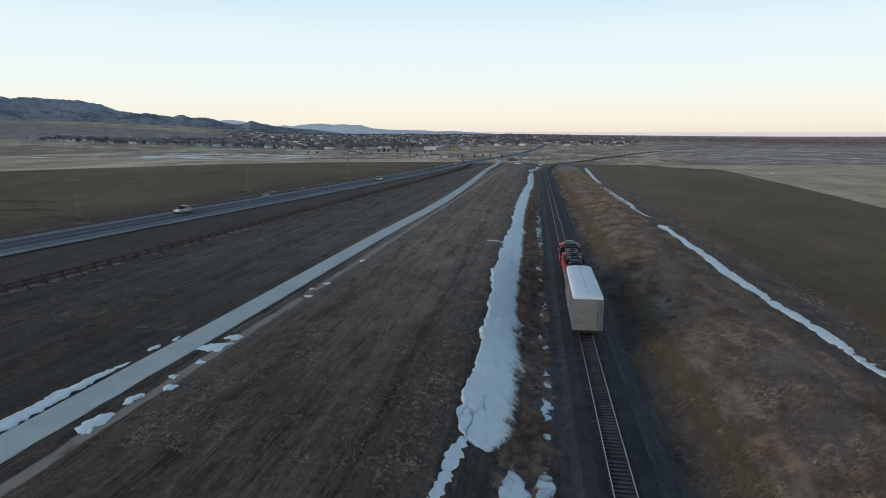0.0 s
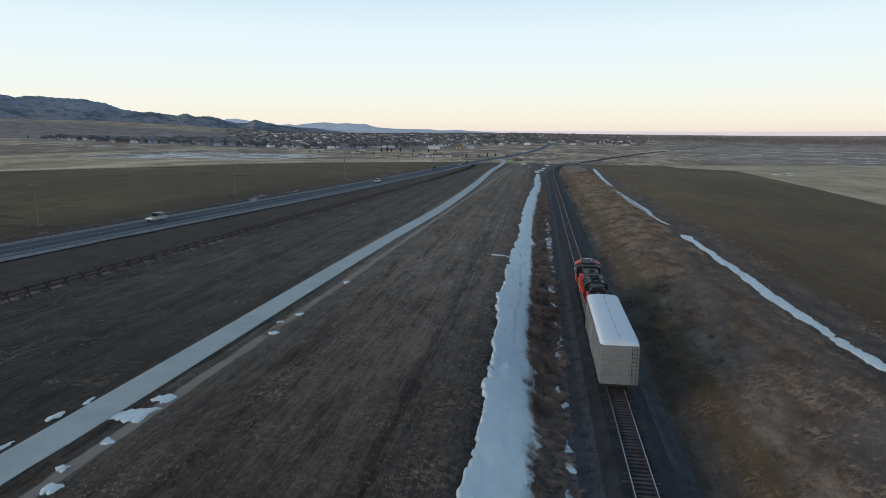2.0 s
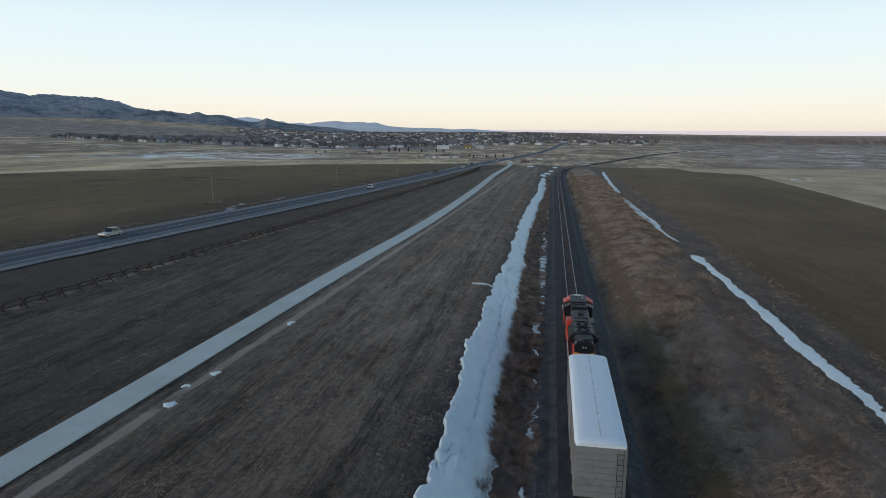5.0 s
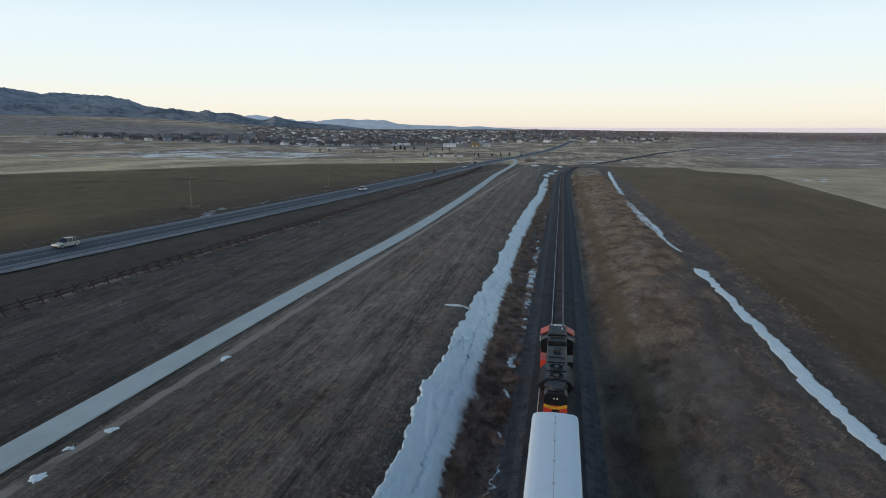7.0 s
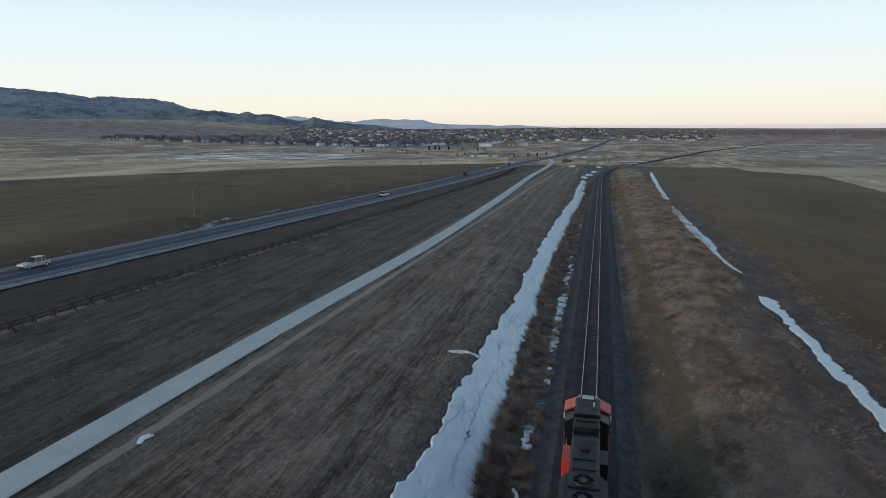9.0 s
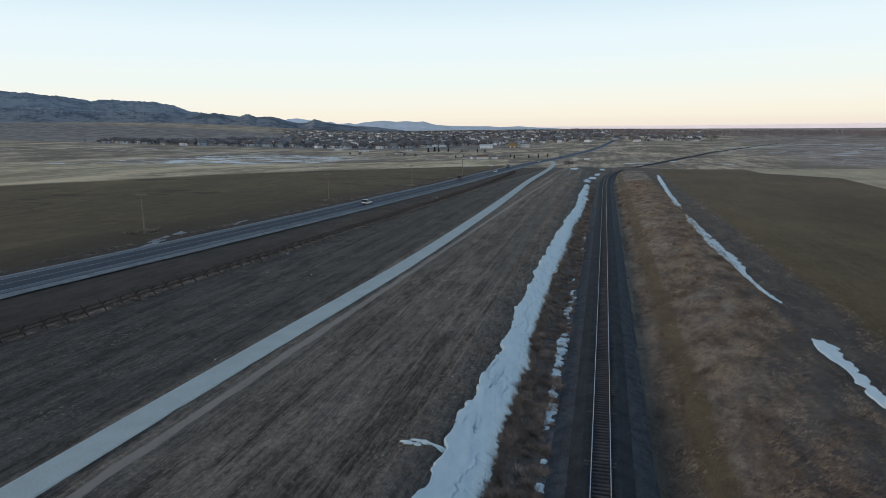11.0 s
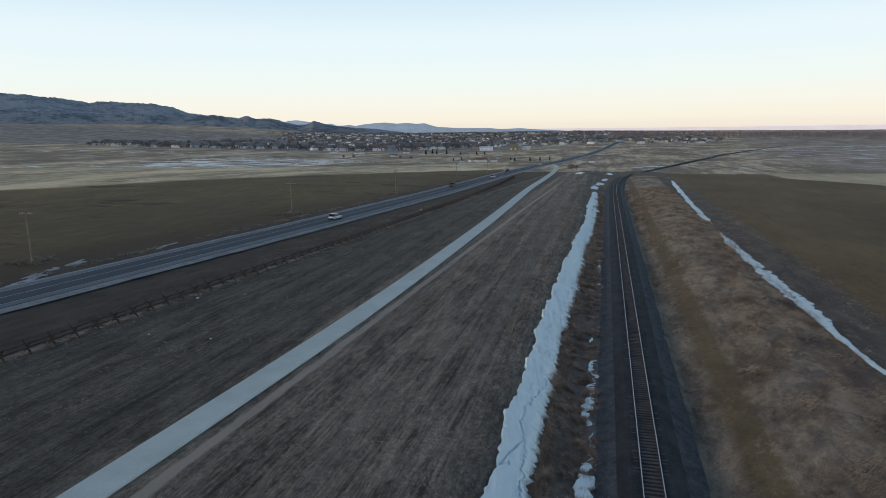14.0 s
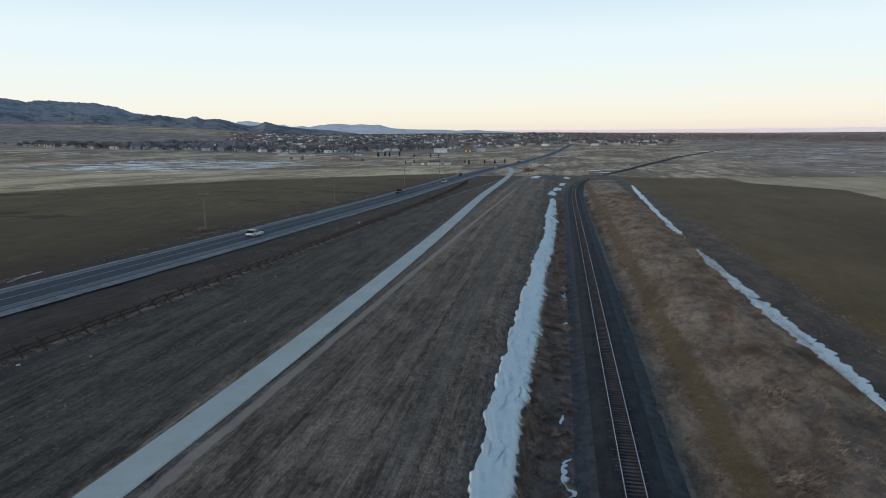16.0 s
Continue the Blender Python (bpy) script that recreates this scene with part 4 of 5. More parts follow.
    for s in (-1, 1):
        bm = bmesh.new()
        for k in range(12):
            y = -15.6 + k * 0.32
            box(bm, s * 1.33 - 0.22, s * 1.33 + 0.22, y - 0.05, y + 0.05, 4.28, 4.5, 0.0)
        for v in bm.verts:
            v.co.z = 4.72 - (abs(v.co.x) - 1.06) * 1.13 + (0.03 if v.co.z > 4.4 else -0.05)
        part("radiator_louvre", bm, STEEL, loco)
    for y, r in ((-12.75, 0.66), (-14.75, 0.66)):
        part("fan_frame", block(-0.95, 0.95, y - 0.8, y + 0.8, 4.655, 4.72, 0.015), BLACK, loco)
        ring = bmesh.new()
        bmesh.ops.create_cone(ring, cap_ends=False, segments=28, radius1=r + 0.05, radius2=r, depth=0.10, matrix=Matrix.Translation((0, y, 4.75)))
        bmesh.ops.solidify(ring, geom=ring.faces[:], thickness=0.04)
        fan = part("fan_shroud", ring, BLACK, loco)
        part("fan_hub", pole((0, y, 4.73), (0, y, 4.80), 0.30, 0.26, 16), HUB, fan)
        blades = bmesh.new()
        for k in range(8):
            a = k * math.pi / 4
            c, s = math.cos(a), math.sin(a)
            q = [(0.24, -0.07), (r - 0.05, -0.14), (r - 0.05, 0.14), (0.24, 0.07)]
            blades.faces.new([blades.verts.new((u * c - w * s, y + u * s + w * c, 4.76 + 0.05 * (w > 0))) for u, w in q])
        bmesh.ops.solidify(blades, geom=blades.faces[:], thickness=0.015)
        part("fan_blade", blades, BLACK, fan)
    rear = pole((0, -16.65, 4.45), (0, -16.65, 4.66), 0.88, 0.80, 28)
    part("rear_dome", rear, SOOT, loco)
    part("rear_hood", prism([(-0.99, 3.3), (0.99, 3.3), (0.99, 4.15), (0.72, 4.45), (-0.72, 4.45), (-0.99, 4.15)], -17.94, -15.8, 0.04), BLACK, loco)
    for s in (-1, 1):
        bm = prism([(0, 2.90), (s * 0.97, 3.18), (s * 0.97, 3.46), (0, 3.18)], -17.97, -17.90)
        part("chevron", bm, YELLOW, loco, "yellow chevron stripe")
        part("headlight", pole((s * 0.13, -18.02, 3.95), (s * 0.13, -17.90, 3.95), 0.065, 0.065, 12), LAMP, loco)
    part("rear_door", block(-0.3, 0.3, -17.98, -17.92, 1.7, 3.0, 0.01), BLACK, loco)
    # rails along the walkway
    for s in (-1, 1):
        bm = bmesh.new()
        tube(bm, (s * 1.5, -19.9, 2.62), (s * 1.5, -3.2, 2.62), 0.025, None, 6)
        for k in range(10):
            tube(bm, (s * 1.5, -19.9 + k * 1.85, 1.66), (s * 1.5, -19.9 + k * 1.85, 2.62), 0.022, None, 6)
        part("handrail", bm, PALE if s < 0 else STEEL, loco)
        bm = bmesh.new()
        pts = [(s * 1.5, -20.2, 1.6), (s * 1.5, -20.2, 2.7), (s * 1.46, -20.3, 2.95), (s * 1.36, -20.42, 3.05), (s * 1.28, -20.5, 2.9)]
        for a, b in zip(pts, pts[1:]):
            tube(bm, a, b, 0.035, None, 6)
        part("grab_iron", bm, PALE, loco, "white curved grab iron")
        part("step", block(s * 1.45 - 0.25, s * 1.45 + 0.1, 2.0, 2.6, 0.5, 0.56, 0.01), STEEL, loco)
    return loco


HUB = coat("fan_hub_grey", (0.05, 0.049, 0.048), 0.5)
CARGREY = coat("weathered_grey_paint", (0.22, 0.22, 0.215), 0.7, 0.6)


def white_car(front):
    car = thing("boxcar", (TRACK_X, front, 0), 0, "tall grey boxcar with a smooth rounded white roof", "railway car")
    arch = [(1.72, 4.72), (1.66, 4.98), (1.45, 5.12), (0.95, 5.19), (0.4, 5.22), (-0.4, 5.22), (-0.95, 5.19), (-1.45, 5.12), (-1.66, 4.98), (-1.72, 4.72)]
    part("body", block(-1.70, 1.70, -17.3, -0.05, 1.1, 4.75, 0.06), CARGREY, car, "weathered grey side walls")
    bm = bmesh.new()
    rings = []
    for along in (0, 0.03, 0.10, 0.22, 0.42, 0.75, 8.675, 16.6, 16.93, 17.13, 17.25, 17.32, 17.35):
        e = min(along, 17.35 - along)  # the ends turn down and in
        k = (1 - min(e, 0.75) / 0.75) ** 2
        rings.append([bm.verts.new((x * (1 - 0.075 * k), -along - 0.10 * (abs(x) / 1.72) ** 2 * (1 if along < 8 else -1) * k, 4.72 + (z - 4.72) * (1 - 0.42 * k))) for x, z in arch])
    for one, two in zip(rings, rings[1:]):
        for i in range(len(arch) - 1):
            bm.faces.new((one[i], one[i + 1], two[i + 1], two[i]))
    bm.faces.new(rings[0])
    bm.faces.new(rings[-1][::-1])
    bmesh.ops.recalc_face_normals(bm, faces=bm.faces)
    for f in bm.faces:
        f.smooth = len(f.verts) == 4
    part("roof", bm, WHITE, car, "white roof with faint bluish sheen and grime")
    part("roof_seam", block(-0.02, 0.02, -17.0, -1.5, 5.215, 5.232, 0.006), PALE, car)
    for y in (-2.2, -4.9, -7.6, -10.3, -13.0, -15.7):
        part("roof_fitting", block(-0.09, 0.09, y - 0.10, y + 0.10, 5.21, 5.27, 0.02), PALE, car)
        part("roof_clip", block(-0.03, 0.03, y + 0.5, y + 1.2, 5.215, 5.25, 0.01), PALE, car)
    part("end_plate", block(-0.26, 0.26, -0.75, -0.55, 5.10, 5.20, 0.02), PALE, car)
    for s in (-1, 1):
        for y in (-6.3, -12.0):
            part("roof_panel", block(s * 0.95 - 0.14, s * 0.95 + 0.14, y - 1.5, y + 1.5, 5.15, 5.180, 0.02), WHITE, car)
        for k in range(9):
            part("side_rib", block(s * 1.73 - 0.04, s * 1.73 + 0.04, -16.6 + k * 2 - 0.06, -16.6 + k * 2 + 0.06, 1.2, 4.7, 0.01), CARGREY, car)
        part("door", block(s * 1.75 - 0.03, s * 1.75 + 0.03, -10.2, -7.2, 1.3, 4.5, 0.02), CARGREY, car)
    part("underframe", block(-1.4, 1.4, -17.2, -0.1, 0.85, 1.12, 0.03), STEEL, car)
    for y in (-17.33, -0.02):
        for k in range(7):
            part("end_rib", block(-1.55, 1.55, y - 0.05, y + 0.05, 1.45 + k * 0.46, 1.57 + k * 0.46, 0.02), CARGREY, car)
        bm = bmesh.new()
        for x0 in (1.05, 1.45):
            tube(bm, (x0, y - 0.1, 1.2), (x0, y - 0.1, 4.7), 0.02, None, 5)
        for k in range(9):
            tube(bm, (1.05, y - 0.1, 1.4 + k * 0.38), (1.45, y - 0.1, 1.4 + k * 0.38), 0.018, None, 5)
        part("ladder", bm, STEEL, car)
    bogie(car, -2.9, (-0.9, 0.9))
    bogie(car, -14.5, (-0.9, 0.9))
    part("coupler", block(-0.14, 0.14, -0.1, 0.42, 0.72, 0.98, 0.03), STEEL, car)
    return car


CAB = 110.5
locomotive(CAB)
white_car(CAB - 22.9)


# ---- along the highway and the fence ----
def on(line, y):
    return float(np.interp(y, line[1], line[0]))


def heading(line, y):
    return -math.degrees(math.atan2(on(line, y + 3) - on(line, y - 3), 6))


def utility_pole(x, y, turn, label):
    p = thing("utility_pole", (x, y, float(land(x, y)) - 0.1), turn, label, "utility pole", "poles along the highway")
    part("post", pole((0, 0, 0), (0, 0, 9.4), 0.17, 0.11, 10), POLEWOOD, p)
    part("crossarm", block(-1.25, 1.25, -0.06, 0.06, 8.75, 8.89, 0.015), POLEWOOD, p)
    for s in (-1, 1):
        part("brace", pole((s * 0.7, 0.09, 8.75), (0, 0.12, 8.1), 0.025, None, 5), STEEL, p)
    for x0 in (-1.12, -0.6, 0.6, 1.12):
        part("insulator", pole((x0, 0, 8.89), (x0, 0, 9.08), 0.05, 0.03, 8), PALE, p)
    return p


POLES = [(-117, -12), (-111, 60), (-105.2, 132), (-98.5, 206.5), (-84.4, 279.2), (-75.6, 346), (-69, 420), (-67, 495)]
for x, y in POLES:
    utility_pole(x, y, 6, "weathered wooden utility pole with a crossarm beside the highway")
for k, (x, y) in enumerate(((-1080, 2230), (-830, 2250), (-590, 2270), (-1330, 2200), (-350, 2290), (180, 1650), (70, 1500))):
    utility_pole(x, y, 20, "tall dark utility pole on the distant plain")


def car(x, y, turn, paint, label, category, tall=1.75, length=4.9, hood=1.35, tail=0.25, width=1.9):
    """A car that faces +y before it is turned; tall and tail tell an estate from a saloon."""
    c = thing("car", (x, y, float(land(x, y)) + 0.30), turn, label, category, "cars on the highway")
    h, w = length / 2, width / 2
    waist = 0.58 * tall
    body = side_prism([(-h, 0.42), (-h + 0.1, 0.30), (h - 0.15, 0.30), (h, 0.48), (h - 0.05, waist - 0.18), (h - hood, waist), (-h + 0.08, waist)], -w, w, 0.07)
    part("body", body, paint, c)
    section = [(h - hood - 0.05, waist - 0.02), (h - hood - 0.80, tall - 0.04), (h - hood - 1.1, tall), (-h + tail + 0.35, tall - 0.02), (-h + tail, waist - 0.02)]
    cabin = side_prism(section, -w + 0.05, w - 0.05, 0.05)
    for v in cabin.verts:
        v.co.x *= 1 - 0.13 * max(0, (v.co.z - waist) / (tall - waist))
    part("cabin", cabin, GLASS, c)
    top = block(-w * 0.80, w * 0.80, -h + tail + 0.32, h - hood - 0.95, tall - 0.05, tall + 0.03, 0.03)
    part("roof", top, paint, c)
    for s in (-1, 1):
        for yy in (-h + tail + 0.45, (-h + tail + h - hood) / 2 - 0.3, h - hood - 0.75):
            part("pillar", pole((s * (w - 0.05), yy, waist - 0.05), (s * w * 0.84, yy - 0.04, tall - 0.04), 0.032, 0.03, 6), paint, c)
        part("headlight", block(s * w * 0.72 - 0.16, s * w * 0.72 + 0.16, h - 0.09, h + 0.01, 0.60, 0.78, 0.02), LAMP, c)
        part("tail_light", block(s * w * 0.80 - 0.10, s * w * 0.80 + 0.10, -h - 0.02, -h + 0.06, 0.70, 0.95, 0.02), TAIL, c)
        part("mirror", block(s * (w + 0.08) - 0.09, s * (w + 0.08) + 0.09, h - hood - 0.45, h - hood - 0.33, waist, waist + 0.15, 0.02), paint, c)
        for yy in (-h + 0.85, h - 0.85):
            tyre = part("wheel", disc_wheel(s * (w - 0.08), yy, 0.34, 0.34, 0.22, 18), RUBBER, c)
            part("rim", disc_wheel(s * (w + 0.035), yy, 0.34, 0.21, 0.02, 14), PALE, tyre)
    part("bumper", block(-w + 0.05, w - 0.05, h - 0.06, h + 0.04, 0.36, 0.55, 0.03), BLACK, c)
    part("rear_bumper", block(-w + 0.05, w - 0.05, -h - 0.05, -h + 0.05, 0.36, 0.55, 0.03), BLACK, c)
    return c


TAIL = Paint("tail_light_red", 0.3).done((0.45, 0.02, 0.02))
SILVER = coat("silver_paint", (0.52, 0.50, 0.46), 0.35, 0.25, 0.3)
CARWHITE = coat("car_white", (0.75, 0.75, 0.74), 0.35, 0.2)
CARRED = coat("car_dark_red", (0.16, 0.02, 0.02), 0.35, 0.2)
CARDARK = coat("car_dark_grey", (0.035, 0.04, 0.05), 0.35, 0.2)
for y, side, paint, label, cat, tall, length, tail in ((146, -1, SILVER, "beige-silver estate car on the highway", "car", 1.72, 4.9, 0.5), (272, 1, CARWHITE, "white hatchback car on the highway", "car", 1.6, 4.5, 0.3), (385, -1, CARRED, "dark red car on the highway", "car", 1.6, 4.6, 0.6), (452, 1, CARWHITE, "white van-like car on the highway", "car", 1.9, 4.9, 0.15), (520, -1, CARDARK, "dark grey car on the highway", "car", 1.6, 4.7, 0.6), (640, 1, CARWHITE, "white car far along the highway", "car", 1.7, 4.7, 0.3), (760, -1, CARDARK, "dark car far along the highway", "car", 1.7, 4.7, 0.3)):
    car(on(road_line, y) + side * 1.9, y, heading(road_line, y) + (180 if side < 0 else 0), paint, label, cat, tall, length, 1.55, tail)

FENCE_LINE = spline([(20, -72.5), (78, -65.5), (106, -62.6), (150, -60.2), (178, -57), (200, -55.9), (226, -53.2), (254, -50.6), (275, -49.4), (330, -46), (400, -44), (470, -46)], 1.0)


def buck_mesh():
    bm = bmesh.new()
    tube(bm, (-0.85, 0.09, -0.1), (0.55, 0.09, 1.42), 0.085, 0.07, 6)
    tube(bm, (0.85, -0.09, -0.1), (-0.55, -0.09, 1.42), 0.085, 0.07, 6)
    tube(bm, (-0.50, 0.0, 0.38), (0.50, 0.0, 0.38), 0.07, None, 6)
    return bm


def rail_mesh():
    bm = bmesh.new()
    tube(bm, (0, 0, 0), (0, 1, 0), 0.065, 0.055, 6)
    return bm


def fence():
    f = thing("fence", (0, 0, 0), 0, "weathered brown buck-and-rail wooden fence along the verge", "fence")
    ys = np.arange(40, 462, 2.92)
    pts = [(on(FENCE_LINE, y), float(y)) for y in ys]
    first = part("trestle", buck_mesh(), FENCEWOOD, f)
    rail = part("rail", rail_mesh(), FENCEWOOD, f)
    r = rng(5)
    for k, ((x0, y0), (x1, y1)) in enumerate(zip(pts, pts[1:])):
        z0, z1 = float(land(x0, y0)), float(land(x1, y1))
        turn = -math.degrees(math.atan2(x1 - x0, y1 - y0))
        m = pose(x0, y0, z0 + r.uniform(-0.05, 0.05), 0, r.uniform(-3, 3), turn + r.uniform(-6, 6))
        if k == 0:
            first.matrix_basis = m
        else:
            share("trestle", first.data, f, m)
        for j, (o, h) in enumerate(((0.0, 1.10), (0.40, 0.70))):
            a = Vector((x0 + o, y0 - 0.2, z0 + h + r.uniform(-0.06, 0.06)))
            b = Vector((x1 + o, y1 + 0.2, z1 + h + r.uniform(-0.06, 0.06)))
            m = Matrix.Translation(a) @ (b - a).to_track_quat("Y", "Z").to_matrix().to_4x4() @ Matrix.Diagonal((1, (b - a).length, 1, 1))
            if k == 0 and j == 0:
                rail.matrix_basis = m
            else:
                share("rail", rail.data, f, m)


fence()


# ---- the town ----
WALLS = [simple("house_wall_" + n, tuple(c * 0.85 for c in col), col, 1.5, 0.9, 0, 0.05, False, 0.2) for n, col in (("white", (0.91, 0.905, 0.89)), ("cream", (0.76, 0.71, 0.65)), ("grey", (0.58, 0.58, 0.58)), ("tan", (0.44, 0.39, 0.345)), ("blue", (0.42, 0.47, 0.54)))]
ROOFS = [simple("shingle_" + n, tuple(c * 0.75 for c in col), col, 2.0, 0.95, 0, 0.1, False, 0.3) for n, col in (("grey", (0.25, 0.25, 0.26)), ("brown", (0.20, 0.175, 0.165)), ("dark", (0.14, 0.14, 0.15)))]
TRIM = coat("house_trim", (0.7, 0.69, 0.66), 0.6)


def gable(w, d, h, rise, over=0.45):
    """The two roof slabs and gable fill of a ridge along x."""
    return side_prism([(-d / 2 - over, h - 0.15), (d / 2 + over, h - 0.15), (d / 2 + over, h + 0.05), (0, h + rise + 0.1), (-d / 2 - over, h + 0.05)], -w / 2 - over, w / 2 + over)


def house(kind, wall, roof, label):
    """One dwelling of two storeys; kind varies its wings."""
    h = thing("house", (0, 0, 0), 0, label, "house", "houses of the town")
    w, d, s = ((14, 12, 5.4), (16, 12, 5.6), (13, 13, 5.2), (18, 12, 3.6), (14, 12, 5.8))[kind]
    part("wall", block(-w / 2, w / 2, -d / 2, d / 2, -1.0, s), wall, h)
    part("roof", gable(w, d, s, d * 0.42), roof, h)
    part("gable_end", prism([(-w / 2 - 0.02, s - 0.3), (w / 2 + 0.02, s - 0.3), (w / 2 + 0.02, s + d * 0.05), (-w / 2 - 0.02, s + d * 0.05)], -d * 0.3, d * 0.3), wall, h)
    wing_x = -w * 0.28 if kind % 2 else w * 0.28
    if kind != 3:
        part("wing", block(wing_x - 2.8, wing_x + 2.8, -d / 2 - 3.2, -d / 2 + 0.1, -1.0, s * 0.85), wall, h)
        part("wing_roof", prism([(wing_x - 3.3, s * 0.85 - 0.1), (wing_x + 3.3, s * 0.85 - 0.1), (wing_x + 3.3, s * 0.85 + 0.05), (wing_x, s * 0.85 + 2.0), (wing_x - 3.3, s * 0.85 + 0.05)], -d / 2 - 3.6, 0.0), roof, h)
        part("garage_door", block(wing_x - 2.3, wing_x + 2.3, -d / 2 - 3.25, -d / 2 - 3.18, -0.2, 2.2), TRIM, h)
    for k in range(3):
        x = -w / 2 + (k + 0.6) * w / 3.2
        for z in ((0.9,) if s < 4 else (0.9, 3.5)):
            win = part("window", block(x - 0.75, x + 0.75, -d / 2 - 0.06, -d / 2 + 0.02, z, z + 1.4), TRIM, h)
            part("pane", block(x - 0.6, x + 0.6, -d / 2 - 0.09, -d / 2 - 0.05, z + 0.12, z + 1.28), GLASS, win)
    part("chimney", block(w * 0.2, w * 0.2 + 0.9, 0.6, 1.5, s, s + d * 0.42 + 0.7), ROOFS[1], h)
    return h


def shed(x, y, turn, w, d, s, wall, roof, label, category, name="shed"):
    h = thing(name, (x, y, float(land(x, y))), turn, label, category)
    part("wall", block(-w / 2, w / 2, -d / 2, d / 2, -1.0, s), wall, h)
    part("roof", gable(w, d, s, d * 0.16, 0.3), roof, h)
    for k in range(max(2, int(w / 7))):
        x0 = -w / 2 + (k + 0.5) * w / max(2, int(w / 7))
        part("door", block(x0 - 1.4, x0 + 1.4, -d / 2 - 0.06, -d / 2 + 0.02, 0, min(3.2, s - 0.4)), TRIM, h)
    return h


r = rng(21)
models = []
for k, text in enumerate(("white two-storey house with a grey shingle roof", "cream two-storey house with a brown shingle roof", "grey two-storey house with a dark shingle roof", "long low tan house with a brown shingle roof", "blue-grey two-storey house with a grey shingle roof", "large white house with a brown shingle roof", "tan two-storey house with a dark shingle roof")):
    models.append(house((0, 1, 2, 3, 4, 1, 0)[k], WALLS[(0, 1, 2, 3, 4, 0, 3)[k]], ROOFS[(0, 1, 2, 1, 0, 1, 2)[k]], text))
spots = []


def free(x, y, gap):
    if all((x - a) ** 2 + (y - b) ** 2 > gap * gap for a, b in spots):
        spots.append((x, y))
        return True
    return False


front_row = []  # the first houses, from the west end to the highway
for turn in (-42.4, -41.0, -39.6, -38.1, -36.7, -35.2, -33.7, -32.5, -31.4, -30.0, -28.6, -27.2, -25.5, -24.3, -23.0, -21.6, -20.1, -18.8):
    reach = float(np.interp(turn, [-42.4, -36.7, -31.4, -23.0, -18], [1450, 1330, 1330, 1235, 1215]))
    front_row.append((5 + reach * math.sin(radians(turn)), 93 + reach * math.cos(radians(turn))))
used = [False] * len(models)


def put_house(k, x, y, turn, size=1.0):
    m = pose(x, y, float(land(x, y)), 0, 0, turn) @ Matrix.Diagonal((size, size, size, 1))
    if not used[k]:
        models[k].matrix_basis = m
        used[k] = True
    else:
        copy_thing(models[k], m)


for i, (x, y) in enumerate(front_row):
    if free(x, y, 5):
        put_house((2, 5, 2, 6, 5, 4, 2, 6, 5, 0, 4, 2, 0, 5, 0, 2, 5, 4)[i], x, y, (115, 205, 100, 25)[i % 4] + r.uniform(-25, 25), 1.0)
placed = 0
for _ in range(6000):
    az = np.radians(r.uniform(-39.5, 3) if r.uniform() < 0.8 else r.uniform(-39, -26))
    t = r.uniform(0, 1) ** 1.6
    front = np.interp(np.degrees(az), [-40, -34.3, -29.3, -21, -12, -7, 3], [1530, 1410, 1415, 1290, 1300, 1500, 1650])
    d = front + 35 + t * np.interp(np.degrees(az), [-40, -35, -29, -22], [60, 130, 420, 650])
    x, y = d * np.sin(az), d * np.cos(az)
    if abs(x - np.interp(y, [915, 1447, 1640, 2060, 2400], [-23, 8, 20, 62, 100])) < 40 or not free(x, y, 20):
        continue
    put_house(int(r.choice([0, 0, 5, 5, 1, 2, 3, 4, 6])), x, y, r.choice([0, 90, 180, 270]) + r.uniform(-20, 20), 1.0)
    placed += 1
    if placed >= 235:
        break
PALE_ROOF = simple("pale_metal_roof", (0.55, 0.58, 0.6), (0.68, 0.7, 0.72), 1.0, 0.5)
shed(-203, 1224, 12, 23, 14, 5.2, WALLS[0], PALE_ROOF, "large white metal hall with a pale roof", "hall", "hall")
shed(-160, 1262, 5, 15, 12, 8.5, simple("ochre_wall", (0.26, 0.175, 0.085), (0.34, 0.235, 0.12), 1.0), ROOFS[0], "tall ochre-yellow commercial building", "building", "building")
shed(-138, 1272, 0, 16, 12, 7.0, WALLS[2], ROOFS[0], "grey commercial building beside the hall", "building", "building")
shed(-115, 722, 20, 11, 7, 2.8, WALLS[1], simple("red_brown_roof", (0.16, 0.085, 0.06), (0.2, 0.11, 0.08), 1.5), "cream farmhouse with a red-brown roof", "house", "farmhouse")
shed(-103, 726, 20, 6, 5, 2.4, WALLS[0], ROOFS[0], "small white outbuilding beside the farmhouse", "shed")
shed(-126, 730, 60, 6, 3.4, 2.0, WALLS[0], ROOFS[0], "white parked trailer-like shed at the farm", "shed")
shed(-135, 726, 30, 5, 3, 1.8, WALLS[4], ROOFS[0], "small blue-grey shed at the farm", "shed")
shed(-265, 900, 10, 9, 5, 2.6, WALLS[3], ROOFS[2], "brown timber barn on the plain", "barn", "barn")
shed(-258, 893, 80, 5, 4, 2.2, WALLS[3], ROOFS[2], "small brown shed beside the barn", "shed")
shed(-370, 1044, 30, 16, 6, 2.6, WALLS[0], ROOFS[0], "long low white storage shed", "shed")
shed(-300, 1065, 10, 12, 6, 2.6, WALLS[4], ROOFS[0], "long low blue-grey storage shed", "shed")
shed(-440, 1100, 25, 11, 6, 2.4, WALLS[0], ROOFS[0], "long low white storage shed", "shed")
shed(-400, 1120, -10, 8, 5, 2.4, WALLS[1], ROOFS[1], "small cream shed at the edge of town", "shed")
